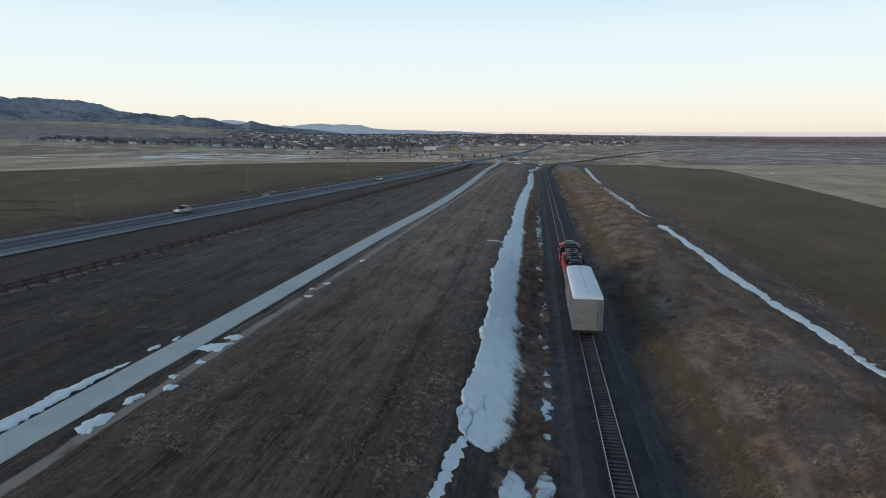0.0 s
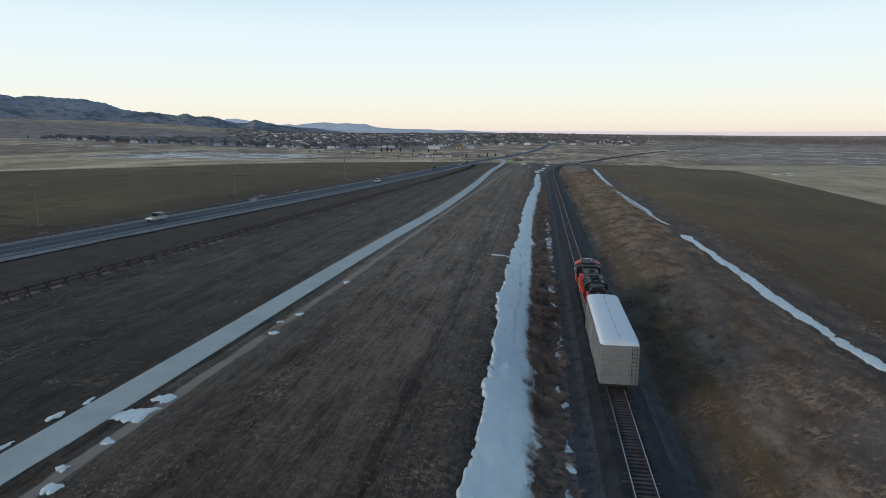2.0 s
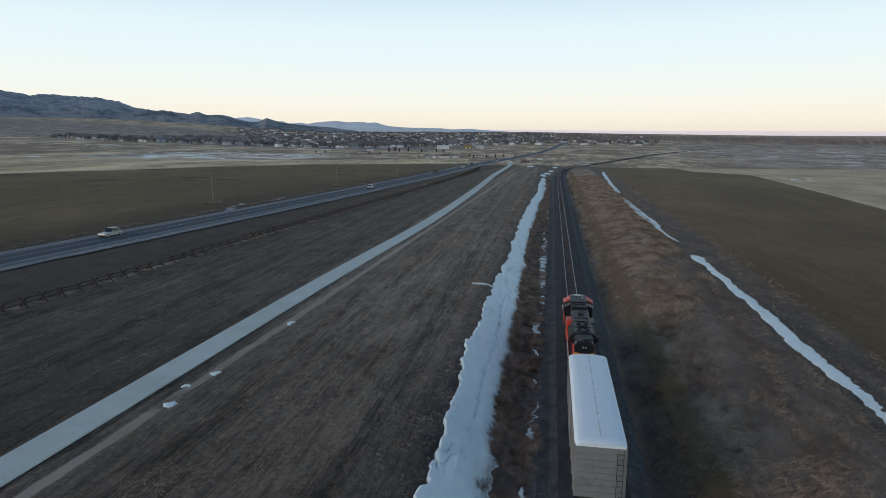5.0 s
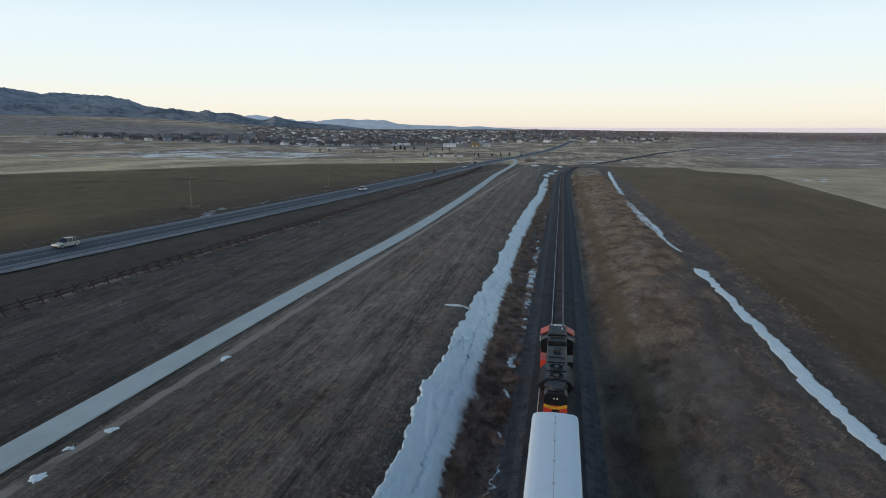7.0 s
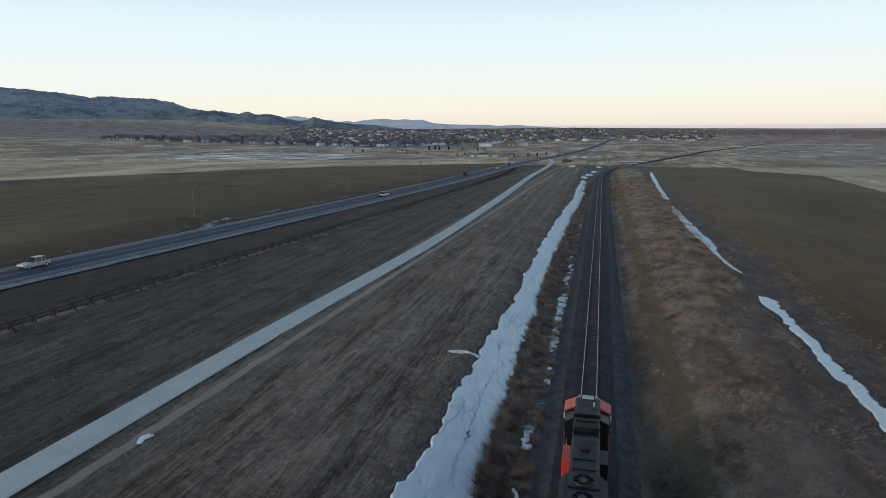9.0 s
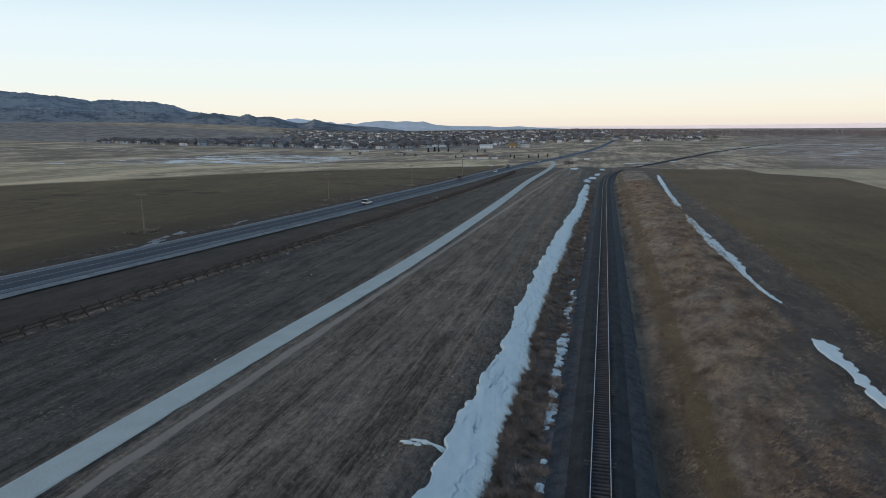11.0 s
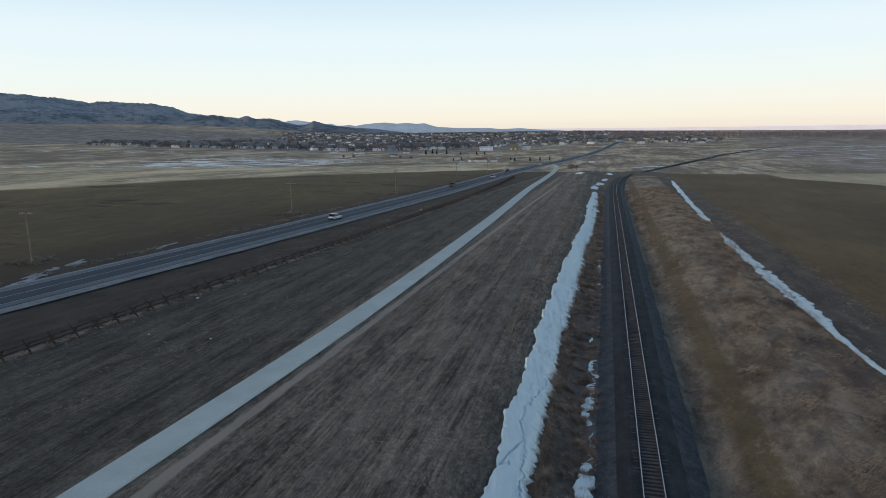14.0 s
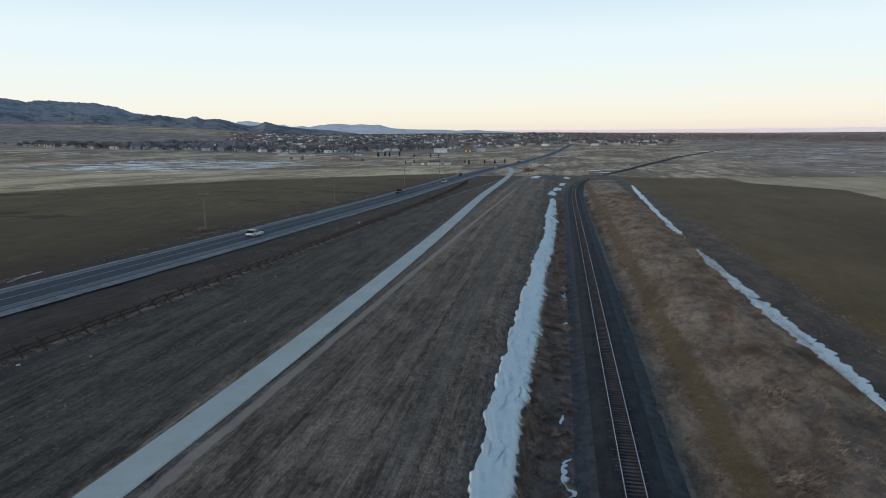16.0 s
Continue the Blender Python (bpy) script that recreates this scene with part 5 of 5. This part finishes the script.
shed(-470, 1180, 5, 9, 5, 2.6, WALLS[0], ROOFS[0], "small white shed at the edge of town", "shed")
shed(-500, 1200, 40, 7, 5, 2.2, WALLS[0], ROOFS[2], "small white shed at the edge of town", "shed")
shed(-20.3, 676, 5, 1.8, 1.8, 3.4, WALLS[0], ROOFS[0], "white signal cabin by the level crossing", "cabin", "signal_cabin")
shed(-10, 700, 5, 5, 2.4, 2.0, WALLS[1], ROOFS[0], "cream equipment hut by the level crossing", "hut", "equipment_hut")


def distant_houses(name, wall, roof, count, seed, label):
    """The far rows of the town, too small to pick apart: walls and roofs in one mesh."""
    q = rng(seed)
    bm = bmesh.new()
    left = count
    for _ in range(9000):
        az = np.radians(q.uniform(-27, 8))
        d = q.uniform(1750, 2900)
        x, y = d * np.sin(az), d * np.cos(az)
        if not free(x, y, 30):
            continue
        w, e, s = q.uniform(13, 18), q.uniform(10, 13), q.uniform(4.5, 6.8)
        old = len(bm.verts)
        box(bm, -w / 2, w / 2, -e / 2, e / 2, -1.5, s)
        box(bm, -w / 2 - 4, -w / 2 + 0.1, -e / 2, e / 4, -1.5, s * 0.55)
        n = len(bm.faces)
        h = [(-e / 2 - 0.4, s - 0.1), (e / 2 + 0.4, s - 0.1), (e / 2 + 0.4, s + 0.05), (0, s + e * 0.34), (-e / 2 - 0.4, s + 0.05)]
        v0 = [bm.verts.new((-w / 2 - 0.4, yy, zz)) for yy, zz in h]
        v1 = [bm.verts.new((w / 2 + 0.4, yy, zz)) for yy, zz in h]
        fs = [bm.faces.new(v0[::-1]), bm.faces.new(v1)] + [bm.faces.new((v0[i], v0[(i + 1) % 5], v1[(i + 1) % 5], v1[i])) for i in range(5)]
        for f in fs:
            f.material_index = 1
        bm.verts.ensure_lookup_table()
        bmesh.ops.transform(bm, matrix=pose(x, y, float(land(x, y)), 0, 0, q.choice([0, 90, 180, 270]) + q.uniform(-20, 20)), verts=bm.verts[old:])
        left -= 1
        if not left:
            break
    me = bpy.data.meshes.new(name)
    bm.to_mesh(me)
    bm.free()
    me.materials.append(wall)
    me.materials.append(roof)
    tagged(new(name, me), label, "houses", kind="stuff")


distant_houses("distant_houses", WALLS[0], ROOFS[0], 110, 61, "far rows of white houses with grey roofs")
distant_houses("distant_houses", WALLS[1], ROOFS[1], 110, 62, "far rows of cream houses with brown roofs")
distant_houses("distant_houses", WALLS[2], ROOFS[2], 110, 63, "far rows of grey houses with dark roofs")

BARK = simple("bark", (0.05, 0.042, 0.036), (0.11, 0.09, 0.078), 4, 0.95)


def twig_paint(name, a, b):
    p = Paint(name, 0.95, 0, 0.1)
    return p.done(p.mix(a, b, p.island()))


TWIG = twig_paint("bare_twigs", (0.045, 0.042, 0.044), (0.24, 0.218, 0.212))
TWIG_RED = twig_paint("russet_twigs", (0.15, 0.122, 0.120), (0.42, 0.345, 0.33))
NEEDLE = twig_paint("conifer_needles", (0.018, 0.026, 0.020), (0.05, 0.062, 0.045))


def crown(bm_list, x, y, z, h, seed_rng, n, conifer=False):
    """Adds the loose triangles of one crown to lists of vertices and faces."""
    verts, faces = bm_list
    for _ in range(n):
        if conifer:
            t = seed_rng.uniform(0.08, 1)
            rad = (1 - t) * h * 0.24 * seed_rng.uniform(0.5, 1.1)
            a = seed_rng.uniform(0, 6.283)
            c = np.array((x + rad * np.cos(a), y + rad * np.sin(a), z + t * h))
            s = h * 0.12
        else:
            v = seed_rng.normal(size=3)
            v /= np.linalg.norm(v)
            c = np.array((x, y, z + h * 0.60)) + v * np.array((0.40, 0.40, 0.38)) * h * seed_rng.uniform(0.25, 1.05)
            s = h * 0.10
        q = seed_rng.normal(size=(3, 3)) * s * 0.65
        i = len(verts)
        verts += [tuple(c + q[0]), tuple(c + q[1]), tuple(c + q[2])]
        faces.append((i, i + 1, i + 2))


def wood(name, places, material, label, n=46, conifer=False, seed=1):
    rr = rng(seed)
    verts, faces = [], []
    for x, y, h in places:
        z = float(land(x, y))
        i = len(verts)
        w = h * 0.022 + 0.05
        verts += [(x - w, y, z - 0.5), (x + w, y, z - 0.5), (x, y + w, z - 0.5), (x, y, z + h * 0.75)]
        faces += [(i, i + 1, i + 3), (i + 1, i + 2, i + 3), (i + 2, i, i + 3)]
        crown((verts, faces), x, y, z, h, rr, n, conifer)
    ob = sheet(name, verts, faces, material, False)
    return tagged(ob, label, "trees", kind="stuff")


trees = []
for x, y in spots:
    for _ in range(10):
        trees.append((x + r.normal() * 26, y + r.normal() * 24 + 6, r.uniform(5, 11)))
for x, y in front_row:
    for _ in range(9):
        trees.append((x + r.normal() * 34, y + r.uniform(-16, 20), r.uniform(3, 8)))
wood("town_trees", trees, TWIG, "bare grey-brown winter trees among the houses", 44, seed=4)
belt = []
for _ in range(2000):
    az = np.radians(r.uniform(0.5, 48))
    d = np.interp(np.degrees(az), [2, 10, 18, 26, 48], [2050, 2150, 2050, 1850, 1700]) + r.uniform(0, 420)
    belt.append((d * np.sin(az), d * np.cos(az), r.uniform(8, 17)))
wood("tree_belt", belt, TWIG_RED, "long russet-brown belt of bare trees along the plain's edge", 46, seed=6)
back_belt = []
for _ in range(900):
    az = np.radians(r.uniform(-22, 34))
    d = r.uniform(2600, 3100)
    back_belt.append((d * np.sin(az), d * np.cos(az), r.uniform(5, 9)))
wood("far_trees", back_belt, TWIG, "faint line of bare trees behind the town", 22, seed=8)
scrub = []
for _ in range(200):
    az = np.radians(r.uniform(-27, -8))
    d = r.uniform(2150, 2900)
    scrub.append((d * np.sin(az), d * np.cos(az), r.uniform(3, 6)))
wood("far_scrub", scrub, TWIG, "scattered dark scrub on the far plain", 20, seed=9)


def tree(x, y, h, conifer, label):
    t = thing("tree", (x, y, float(land(x, y))), r.uniform(0, 360), label, "tree")
    bm = pole((0, 0, -0.3), (0, 0, h * (0.95 if conifer else 0.55)), h * 0.03 + 0.05, h * 0.006, 7)
    if not conifer:
        for k in range(9):
            a = k * 2.4
            tube(bm, (0, 0, h * (0.25 + 0.03 * k)), (math.cos(a) * h * 0.3, math.sin(a) * h * 0.3, h * (0.6 + 0.04 * k)), h * 0.014, h * 0.004, 5)
    part("trunk", bm, BARK, t)
    vf = ([], [])
    crown(vf, 0, 0, 0, h, r, 260 if conifer else 320, conifer)
    me = bpy.data.meshes.new("crown")
    me.from_pydata(vf[0], [], vf[1])
    me.materials.append(NEEDLE if conifer else TWIG_RED)
    ob = new("crown", me)
    ob.parent = t


for x, y, h in ((-84, 735, 3.6), (-71, 752, 3.4), (-62, 760, 3.8), (-53, 770, 3.4), (-93, 770, 3), (-150, 752, 3), (-143, 760, 3.4), (-250, 1000, 6), (-235, 1005, 5), (-222, 1012, 6), (-245, 1018, 6.5), (-195, 985, 4), (-170, 975, 4.5), (-160, 980, 4)):
    tree(x, y, h, True, "small dark conifer on the plain")
for x, y, h in ((-19.5, 560, 4.5), (-21.5, 566, 4), (-17.5, 571, 3.6), (-23, 575, 3.5), (-300, 850, 5), (-312, 846, 4.5), (-210, 800, 4), (-225, 805, 4.5)):
    tree(x, y, h, False, "bare brown winter tree with fine twigs")


# ---- grass, brush and stones ----
def blade_paint(name, tones, rough=0.9, grain=0.16):
    p = Paint(name, rough, 0, 0.15)
    p.fuzz(0.06)
    n = p.tree.nodes.new("ShaderNodeValToRGB")
    n.color_ramp.interpolation = "LINEAR"
    while len(n.color_ramp.elements) < len(tones):
        n.color_ramp.elements.new(0.5)
    for i, (e, c) in enumerate(zip(n.color_ramp.elements, tones)):
        e.position, e.color = i / (len(tones) - 1), (*c, 1)
    p.tree.links.new(p.noise(grain, (1, 0.5, 1), 4, 0.65).step(0.3, 0.7).socket, n.inputs[0])
    col = Val(p.tree, n.outputs[0])
    col = p.mix(col, p.scale(col, (0.45, 0.42, 0.40)), p.island())
    return p.done(col)


STRAW = blade_paint("dry_bank_grass", ((0.22, 0.165, 0.131), (0.45, 0.342, 0.25), (0.74, 0.588, 0.436)), grain=0.35)
SAGE = blade_paint("brown_brush", ((0.26, 0.182, 0.142), (0.47, 0.340, 0.265), (0.70, 0.54, 0.435)), grain=0.7)
STUBBLE = blade_paint("mown_stubble", ((0.26, 0.212, 0.165), (0.44, 0.36, 0.28), (0.58, 0.48, 0.38)))
WEED = blade_paint("fence_weeds", ((0.26, 0.215, 0.19), (0.48, 0.405, 0.355)))


def tufts(name, xs, ys, heights, blades, width, spread, material, label, seed, lean=0.35, flat=1.0, bush=False, wind=(0.0, 0.0)):
    """One mesh of many small tufts, each a few leaning blades."""
    rr = rng(seed)
    n = len(xs)
    a = rr.uniform(0, 2 * np.pi, (n, blades))
    rad = rr.uniform(0, 1, (n, blades)) * spread
    bx = xs[:, None] + np.cos(a) * rad
    by = ys[:, None] + np.sin(a) * rad
    bz = land(bx, by) - 0.04
    h = heights[:, None] * rr.uniform(0.55, 1.1, (n, blades)) * flat
    tilt = rr.normal(0, lean, (n, blades, 2)) * h[..., None] + np.stack([np.cos(a), np.sin(a)], -1) * (0.5 * rad[..., None])
    tilt = tilt + np.array(wind) * h[..., None]
    if bush:  # stems fan out from the root like a half ball
        up = rr.uniform(0.15, 1, (n, blades))
        tilt = np.stack([np.cos(a), np.sin(a)], -1) * (heights[:, None] * np.sqrt(1 - up ** 2) * 1.1)[..., None]
        h = heights[:, None] * (0.1 + 0.9 * up) * rr.uniform(0.75, 1.1, (n, blades))
        bx, by = xs[:, None] + tilt[..., 0] * 0.35, ys[:, None] + tilt[..., 1] * 0.35
    b = rr.uniform(0, np.pi, (n, blades))
    w = width * rr.uniform(0.6, 1.3, (n, blades))
    ux, uy = np.cos(b) * w, np.sin(b) * w
    v = np.stack([np.stack([bx - ux, by - uy, bz], -1), np.stack([bx + ux, by + uy, bz], -1), np.stack([bx + tilt[..., 0], by + tilt[..., 1], bz + h], -1)], 2)
    v = v.reshape(-1, 3)
    me = bpy.data.meshes.new(name)
    me.vertices.add(len(v))
    me.vertices.foreach_set("co", v.astype(np.float32).ravel())
    k = len(v) // 3
    me.loops.add(len(v))
    me.loops.foreach_set("vertex_index", np.arange(len(v), dtype=np.int32))
    me.polygons.add(k)
    me.polygons.foreach_set("loop_start", np.arange(0, len(v), 3, dtype=np.int32))
    me.update(calc_edges=True)
    me.materials.append(material)
    return tagged(new(name, me), label, "grass", kind="stuff")


def clumped(rr, n, x0, x1, y0, y1, scale, keep):
    """Places that gather in patches; nearer ground is filled more densely."""
    x = rr.uniform(x0, x1, n)
    y = y0 + (y1 - y0) * rr.uniform(0, 1, n) ** 1.35
    f = 0.5 + 0.5 * ripple(x * scale + 3, y * scale * 0.6 + 1) + 0.3 * ripple(x * scale * 3, y * scale * 2)
    m = f > rr.uniform(0, 1, n) * keep
    return x[m], y[m]


rr = rng(31)
x, y = clumped(rr, 190000, 11.2, 30.8, 38, 420, 0.5, 0.95)
m = (x > 14.0 + rr.normal(0, 0.7, len(x))) | (y > rr.uniform(110, 190, len(x))) | (rr.uniform(0, 1, len(x)) < 0.12)
m = m & ((np.abs(x - 15.3 - 0.5 * ripple(y * 0.2, y * 0.1)) > 1.1) | (rr.uniform(0, 1, len(x)) < 0.25))
x, y = x[m], y[m]
m = rr.uniform(0, 1, len(x)) > 0.35 * smooth(17, 22, x) * smooth(230, 130, y) * (0.6 + 0.6 * ripple(x * 0.8, y * 0.5))
x, y = x[m], y[m]
tufts("bank_grass", x, y, rr.uniform(0.18, 0.5, len(x)) * (1 + 0.4 * ripple(x * 0.7, y * 0.4)), 6, 0.016, 0.24, STRAW, "tall dry golden-brown grass on the bank", 1, 0.45, wind=(0.7, -0.45))
x, y = clumped(rr, 1500, 12.5, 30.0, 38, 420, 0.9, 1.0)
tufts("bank_tussocks", x, y, rr.uniform(0.2, 0.42, len(x)), 60, 0.010, 0.3, STRAW, "pale tussocks of dry grass on the bank", 13, 0.5, bush=True)
x, y = clumped(rr, 12000, 30.5, 39.5, 38, 330, 0.6, 1.3)
tufts("ditch_grass", x, y, rr.uniform(0.12, 0.35, len(x)), 6, 0.02, 0.25, SAGE, "dark brown weeds along the field ditch", 2, 0.6)
x, y = clumped(rr, 2400, 37.5, 41.0, 38, 330, 0.6, 1.1)
tufts("headland_weeds", x, y, rr.uniform(0.15, 0.4, len(x)), 12, 0.02, 0.3, SAGE, "dead weeds along the ploughed field's edge", 12, bush=True)
cx, cy = clumped(rr, 2000, -1.9, 2.1, 34, 400, 1.1, 0.75)
big = rr.uniform(0.5, 1.35, len(cx)) * (0.8 + 0.4 * ripple(cx * 0.9, cy * 0.55))
x, y = [np.repeat(a, 9) + rr.normal(0, 0.24, len(cx) * 9) * np.repeat(big * 1.5, 9) for a in (cx, cy)]
far_out = np.hypot(x - np.repeat(cx, 9), y - np.repeat(cy, 9))
tufts("trackside_brush", x, y, np.repeat(big, 9) * np.clip(1 - far_out * 0.7, 0.3, 1) * rr.uniform(0.6, 1, len(x)), 38, 0.019, 0.25, SAGE, "low reddish-brown brush between snow and ballast", 3, 0.5, bush=True)
x, y = clumped(rr, 80000, -30.0, -6.0, 36, 400, 0.35, 0.9)
tufts("mown_grass", x, y, rr.uniform(0.06, 0.16, len(x)), 4, 0.028, 0.2, STUBBLE, "short mown grass stubble on the verge", 4, 1.0)
x, y = clumped(rr, 45000, -62, -37, 60, 330, 0.3, 1.0)
tufts("mown_grass", x, y, rr.uniform(0.05, 0.12, len(x)), 4, 0.03, 0.22, STUBBLE, "short mown grass stubble between path and fence", 5, 1.0)
x, y = clumped(rr, 8000, -9.5, -5.2, 34, 330, 0.7, 0.9)
tufts("ditch_edge_weeds", x, y, rr.uniform(0.1, 0.32, len(x)), 24, 0.011, 0.25, SAGE, "dark weeds along the edge of the snow drift", 6, bush=True)
ey = rr.uniform(44, 330, 7000)
ex = np.interp(ey, [50, 97, 150, 196, 245, 301, 330], [-1.0, -1.4, -1.8, -2.1, -1.2, 0.2, 0.4]) + rr.normal(0.1, 0.38, len(ey))
tufts("drift_edge_grass", ex, ey, rr.uniform(0.35, 0.75, len(ex)), 9, 0.014, 0.3, SAGE, "tall dead grass standing through the rim of the snow", 17, 0.5, wind=(-0.5, -0.2))
fy = 40 + 2.92 * rr.integers(5, 122, 3600) + rr.normal(0, 0.45, 3600)
fx = np.interp(fy, FENCE_LINE[1], FENCE_LINE[0]) + rr.normal(0, 0.55, len(fy))
m = ripple(fy * 1.3, fy * 0.4) > 0.05
tufts("fence_weeds", fx[m], fy[m], rr.uniform(0.2, 0.55, m.sum()), 20, 0.025, 0.35, WEED, "dead brown weeds caught under the fence", 7, bush=True)
py = np.concatenate([np.full(70, b) for _, b in POLES[1:7]]) + rr.normal(0, 1.6, 420)
px = np.concatenate([np.full(70, a) for a, _ in POLES[1:7]]) + rr.normal(0, 1.3, 420)
tufts("pole_weeds", px, py, rr.uniform(0.4, 1.1, 420), 10, 0.06, 0.5, blade_paint("pole_weed_straw", ((0.26, 0.215, 0.17), (0.44, 0.37, 0.30))), "pale dead weeds round the utility poles", 8, bush=True)
ry = rr.uniform(80, 400, 2400)
rx = np.interp(ry, road_line[1], road_line[0]) - 10.6 + rr.normal(0, 0.8, len(ry))
m = ripple(ry * 0.7, ry * 0.2) > -0.1
tufts("roadside_weeds", rx[m], ry[m], rr.uniform(0.15, 0.4, m.sum()), 12, 0.025, 0.4, WEED, "dead weeds beyond the highway's shoulder", 9, 0.5)

STONE = simple("pale_stone", (0.5, 0.49, 0.47), (0.72, 0.71, 0.69), 6, 0.8)


def stone(x, y, s):
    bm = bmesh.new()
    bmesh.ops.create_icosphere(bm, subdivisions=2, radius=s)
    for v in bm.verts:
        v.co *= 1 + 0.25 * noise.noise(v.co * 9 + Vector((x, y, 0)))
        v.co.z *= 0.6
    me = bpy.data.meshes.new("stone")
    bm.to_mesh(me)
    bm.free()
    me.materials.append(STONE)
    ob = new("stone", me)
    ob.location = (x, y, float(land(x, y)) + s * 0.3)
    tagged(ob, "pale rounded stone lying on the mown grass", "stone", "pale stones on the verge")


for x, y, s in ((-34.1, 138.5, 0.16), (-8.3, 140.7, 0.15), (-49.8, 177.2, 0.2), (-41.8, 177.7, 0.2), (-54.3, 192.9, 0.32), (-48.9, 196.7, 0.16), (-58.5, 172, 0.15), (-46.0, 236, 0.2), (-52, 300, 0.4), (-45, 148, 0.15), (-39, 212, 0.15), (-22, 236, 0.14)):
    stone(x, y, s * 0.7)


def gravel(count):
    """Loose crushed stone on both shoulders of the bed, one mesh."""
    q = rng(77)
    y = 36 + 230 * q.uniform(0, 1, count) ** 1.4
    off = np.sqrt(q.uniform(2.5 ** 2, 4.5 ** 2, count)) * q.choice([-1, 1], count)
    z = np.where(off > 0, np.interp(off, [1.55, 2.6, 3.2, 3.7, 4.5], [-0.155, -0.60, -0.90, -1.05, -1.5]), np.interp(-off, [1.55, 2.7, 3.3, 4.0, 4.7], [-0.155, -0.62, -0.88, -0.98, -1.40]))
    size = q.uniform(0.025, 0.058, count)
    base = np.array([(1, 0, 0), (0, 1, 0), (-1, 0, 0), (0, -1, 0), (0, 0, 0.9), (0, 0, -0.7)])
    v = base[None] * q.uniform(0.6, 1.3, (count, 6, 3)) * size[:, None, None]
    a = q.uniform(0, 6.283, count)
    c, w = np.cos(a)[:, None], np.sin(a)[:, None]
    v = np.stack([v[..., 0] * c - v[..., 1] * w + (TRACK_X + off)[:, None], v[..., 0] * w + v[..., 1] * c + y[:, None], v[..., 2] + z[:, None] + 0.02], -1)
    tri = ((0, 1, 4), (1, 2, 4), (2, 3, 4), (3, 0, 4))
    ob = sheet("gravel", v.reshape(-1, 3), [(6 * i + p, 6 * i + q2, 6 * i + r2) for i in range(count) for p, q2, r2 in tri], LOOSE, False)
    return tagged(ob, "loose grey crushed stones on the ballast shoulder", "gravel", kind="stuff")


LOOSE = Paint("loose_stone", 0.9, 0, 0.2)
LOOSE = LOOSE.done(LOOSE.mix((0.03, 0.03, 0.033), (0.21, 0.208, 0.212), LOOSE.island()))
gravel(26000)


# ---- ties under the rails, and slabs of the path ----
tie_bed = thing("sleepers", (0, 0, 0), 0, "weathered dark timber ties under the rails", "sleepers", kind="structure")
tie_me = part("tie", block(-1.3, 1.3, -0.115, 0.115, -0.36, -0.165, 0.012), TIE, tie_bed)
r = rng(44)
tie_me.matrix_basis = pose(TRACK_X, 44.0, 0, 0, 0, 0)
for k in range(1, 300):
    share("tie", tie_me.data, tie_bed, pose(TRACK_X + r.normal() * 0.025, 44.0 + k * 0.55, r.normal() * 0.006, 0, 0, r.normal() * 0.6))
verts, faces = [], []
for y in list(np.arange(-30, 43.6, 0.55)) + list(np.arange(44.0 + 300 * 0.55, 470, 0.55)):
    x, z = on(track_line, y), -0.006 * max(0, y - 300) + float(smooth(420, 700, y))
    i = len(verts)
    w = 1.3 + r.normal() * 0.02
    verts += [(x - w, y - 0.115, z - 0.36), (x + w, y - 0.115, z - 0.36), (x + w, y + 0.115, z - 0.36), (x - w, y + 0.115, z - 0.36), (x - w, y - 0.115, z - 0.165), (x + w, y - 0.115, z - 0.165), (x + w, y + 0.115, z - 0.165), (x - w, y + 0.115, z - 0.165)]
    faces += [tuple(i + q for q in f) for f in ((4, 5, 6, 7), (0, 1, 5, 4), (1, 2, 6, 5), (2, 3, 7, 6), (3, 0, 4, 7))]
far_ties = sheet("far_ties", verts, faces, TIE, False)
far_ties.parent = tie_bed
tagged(far_ties, kind="stuff")
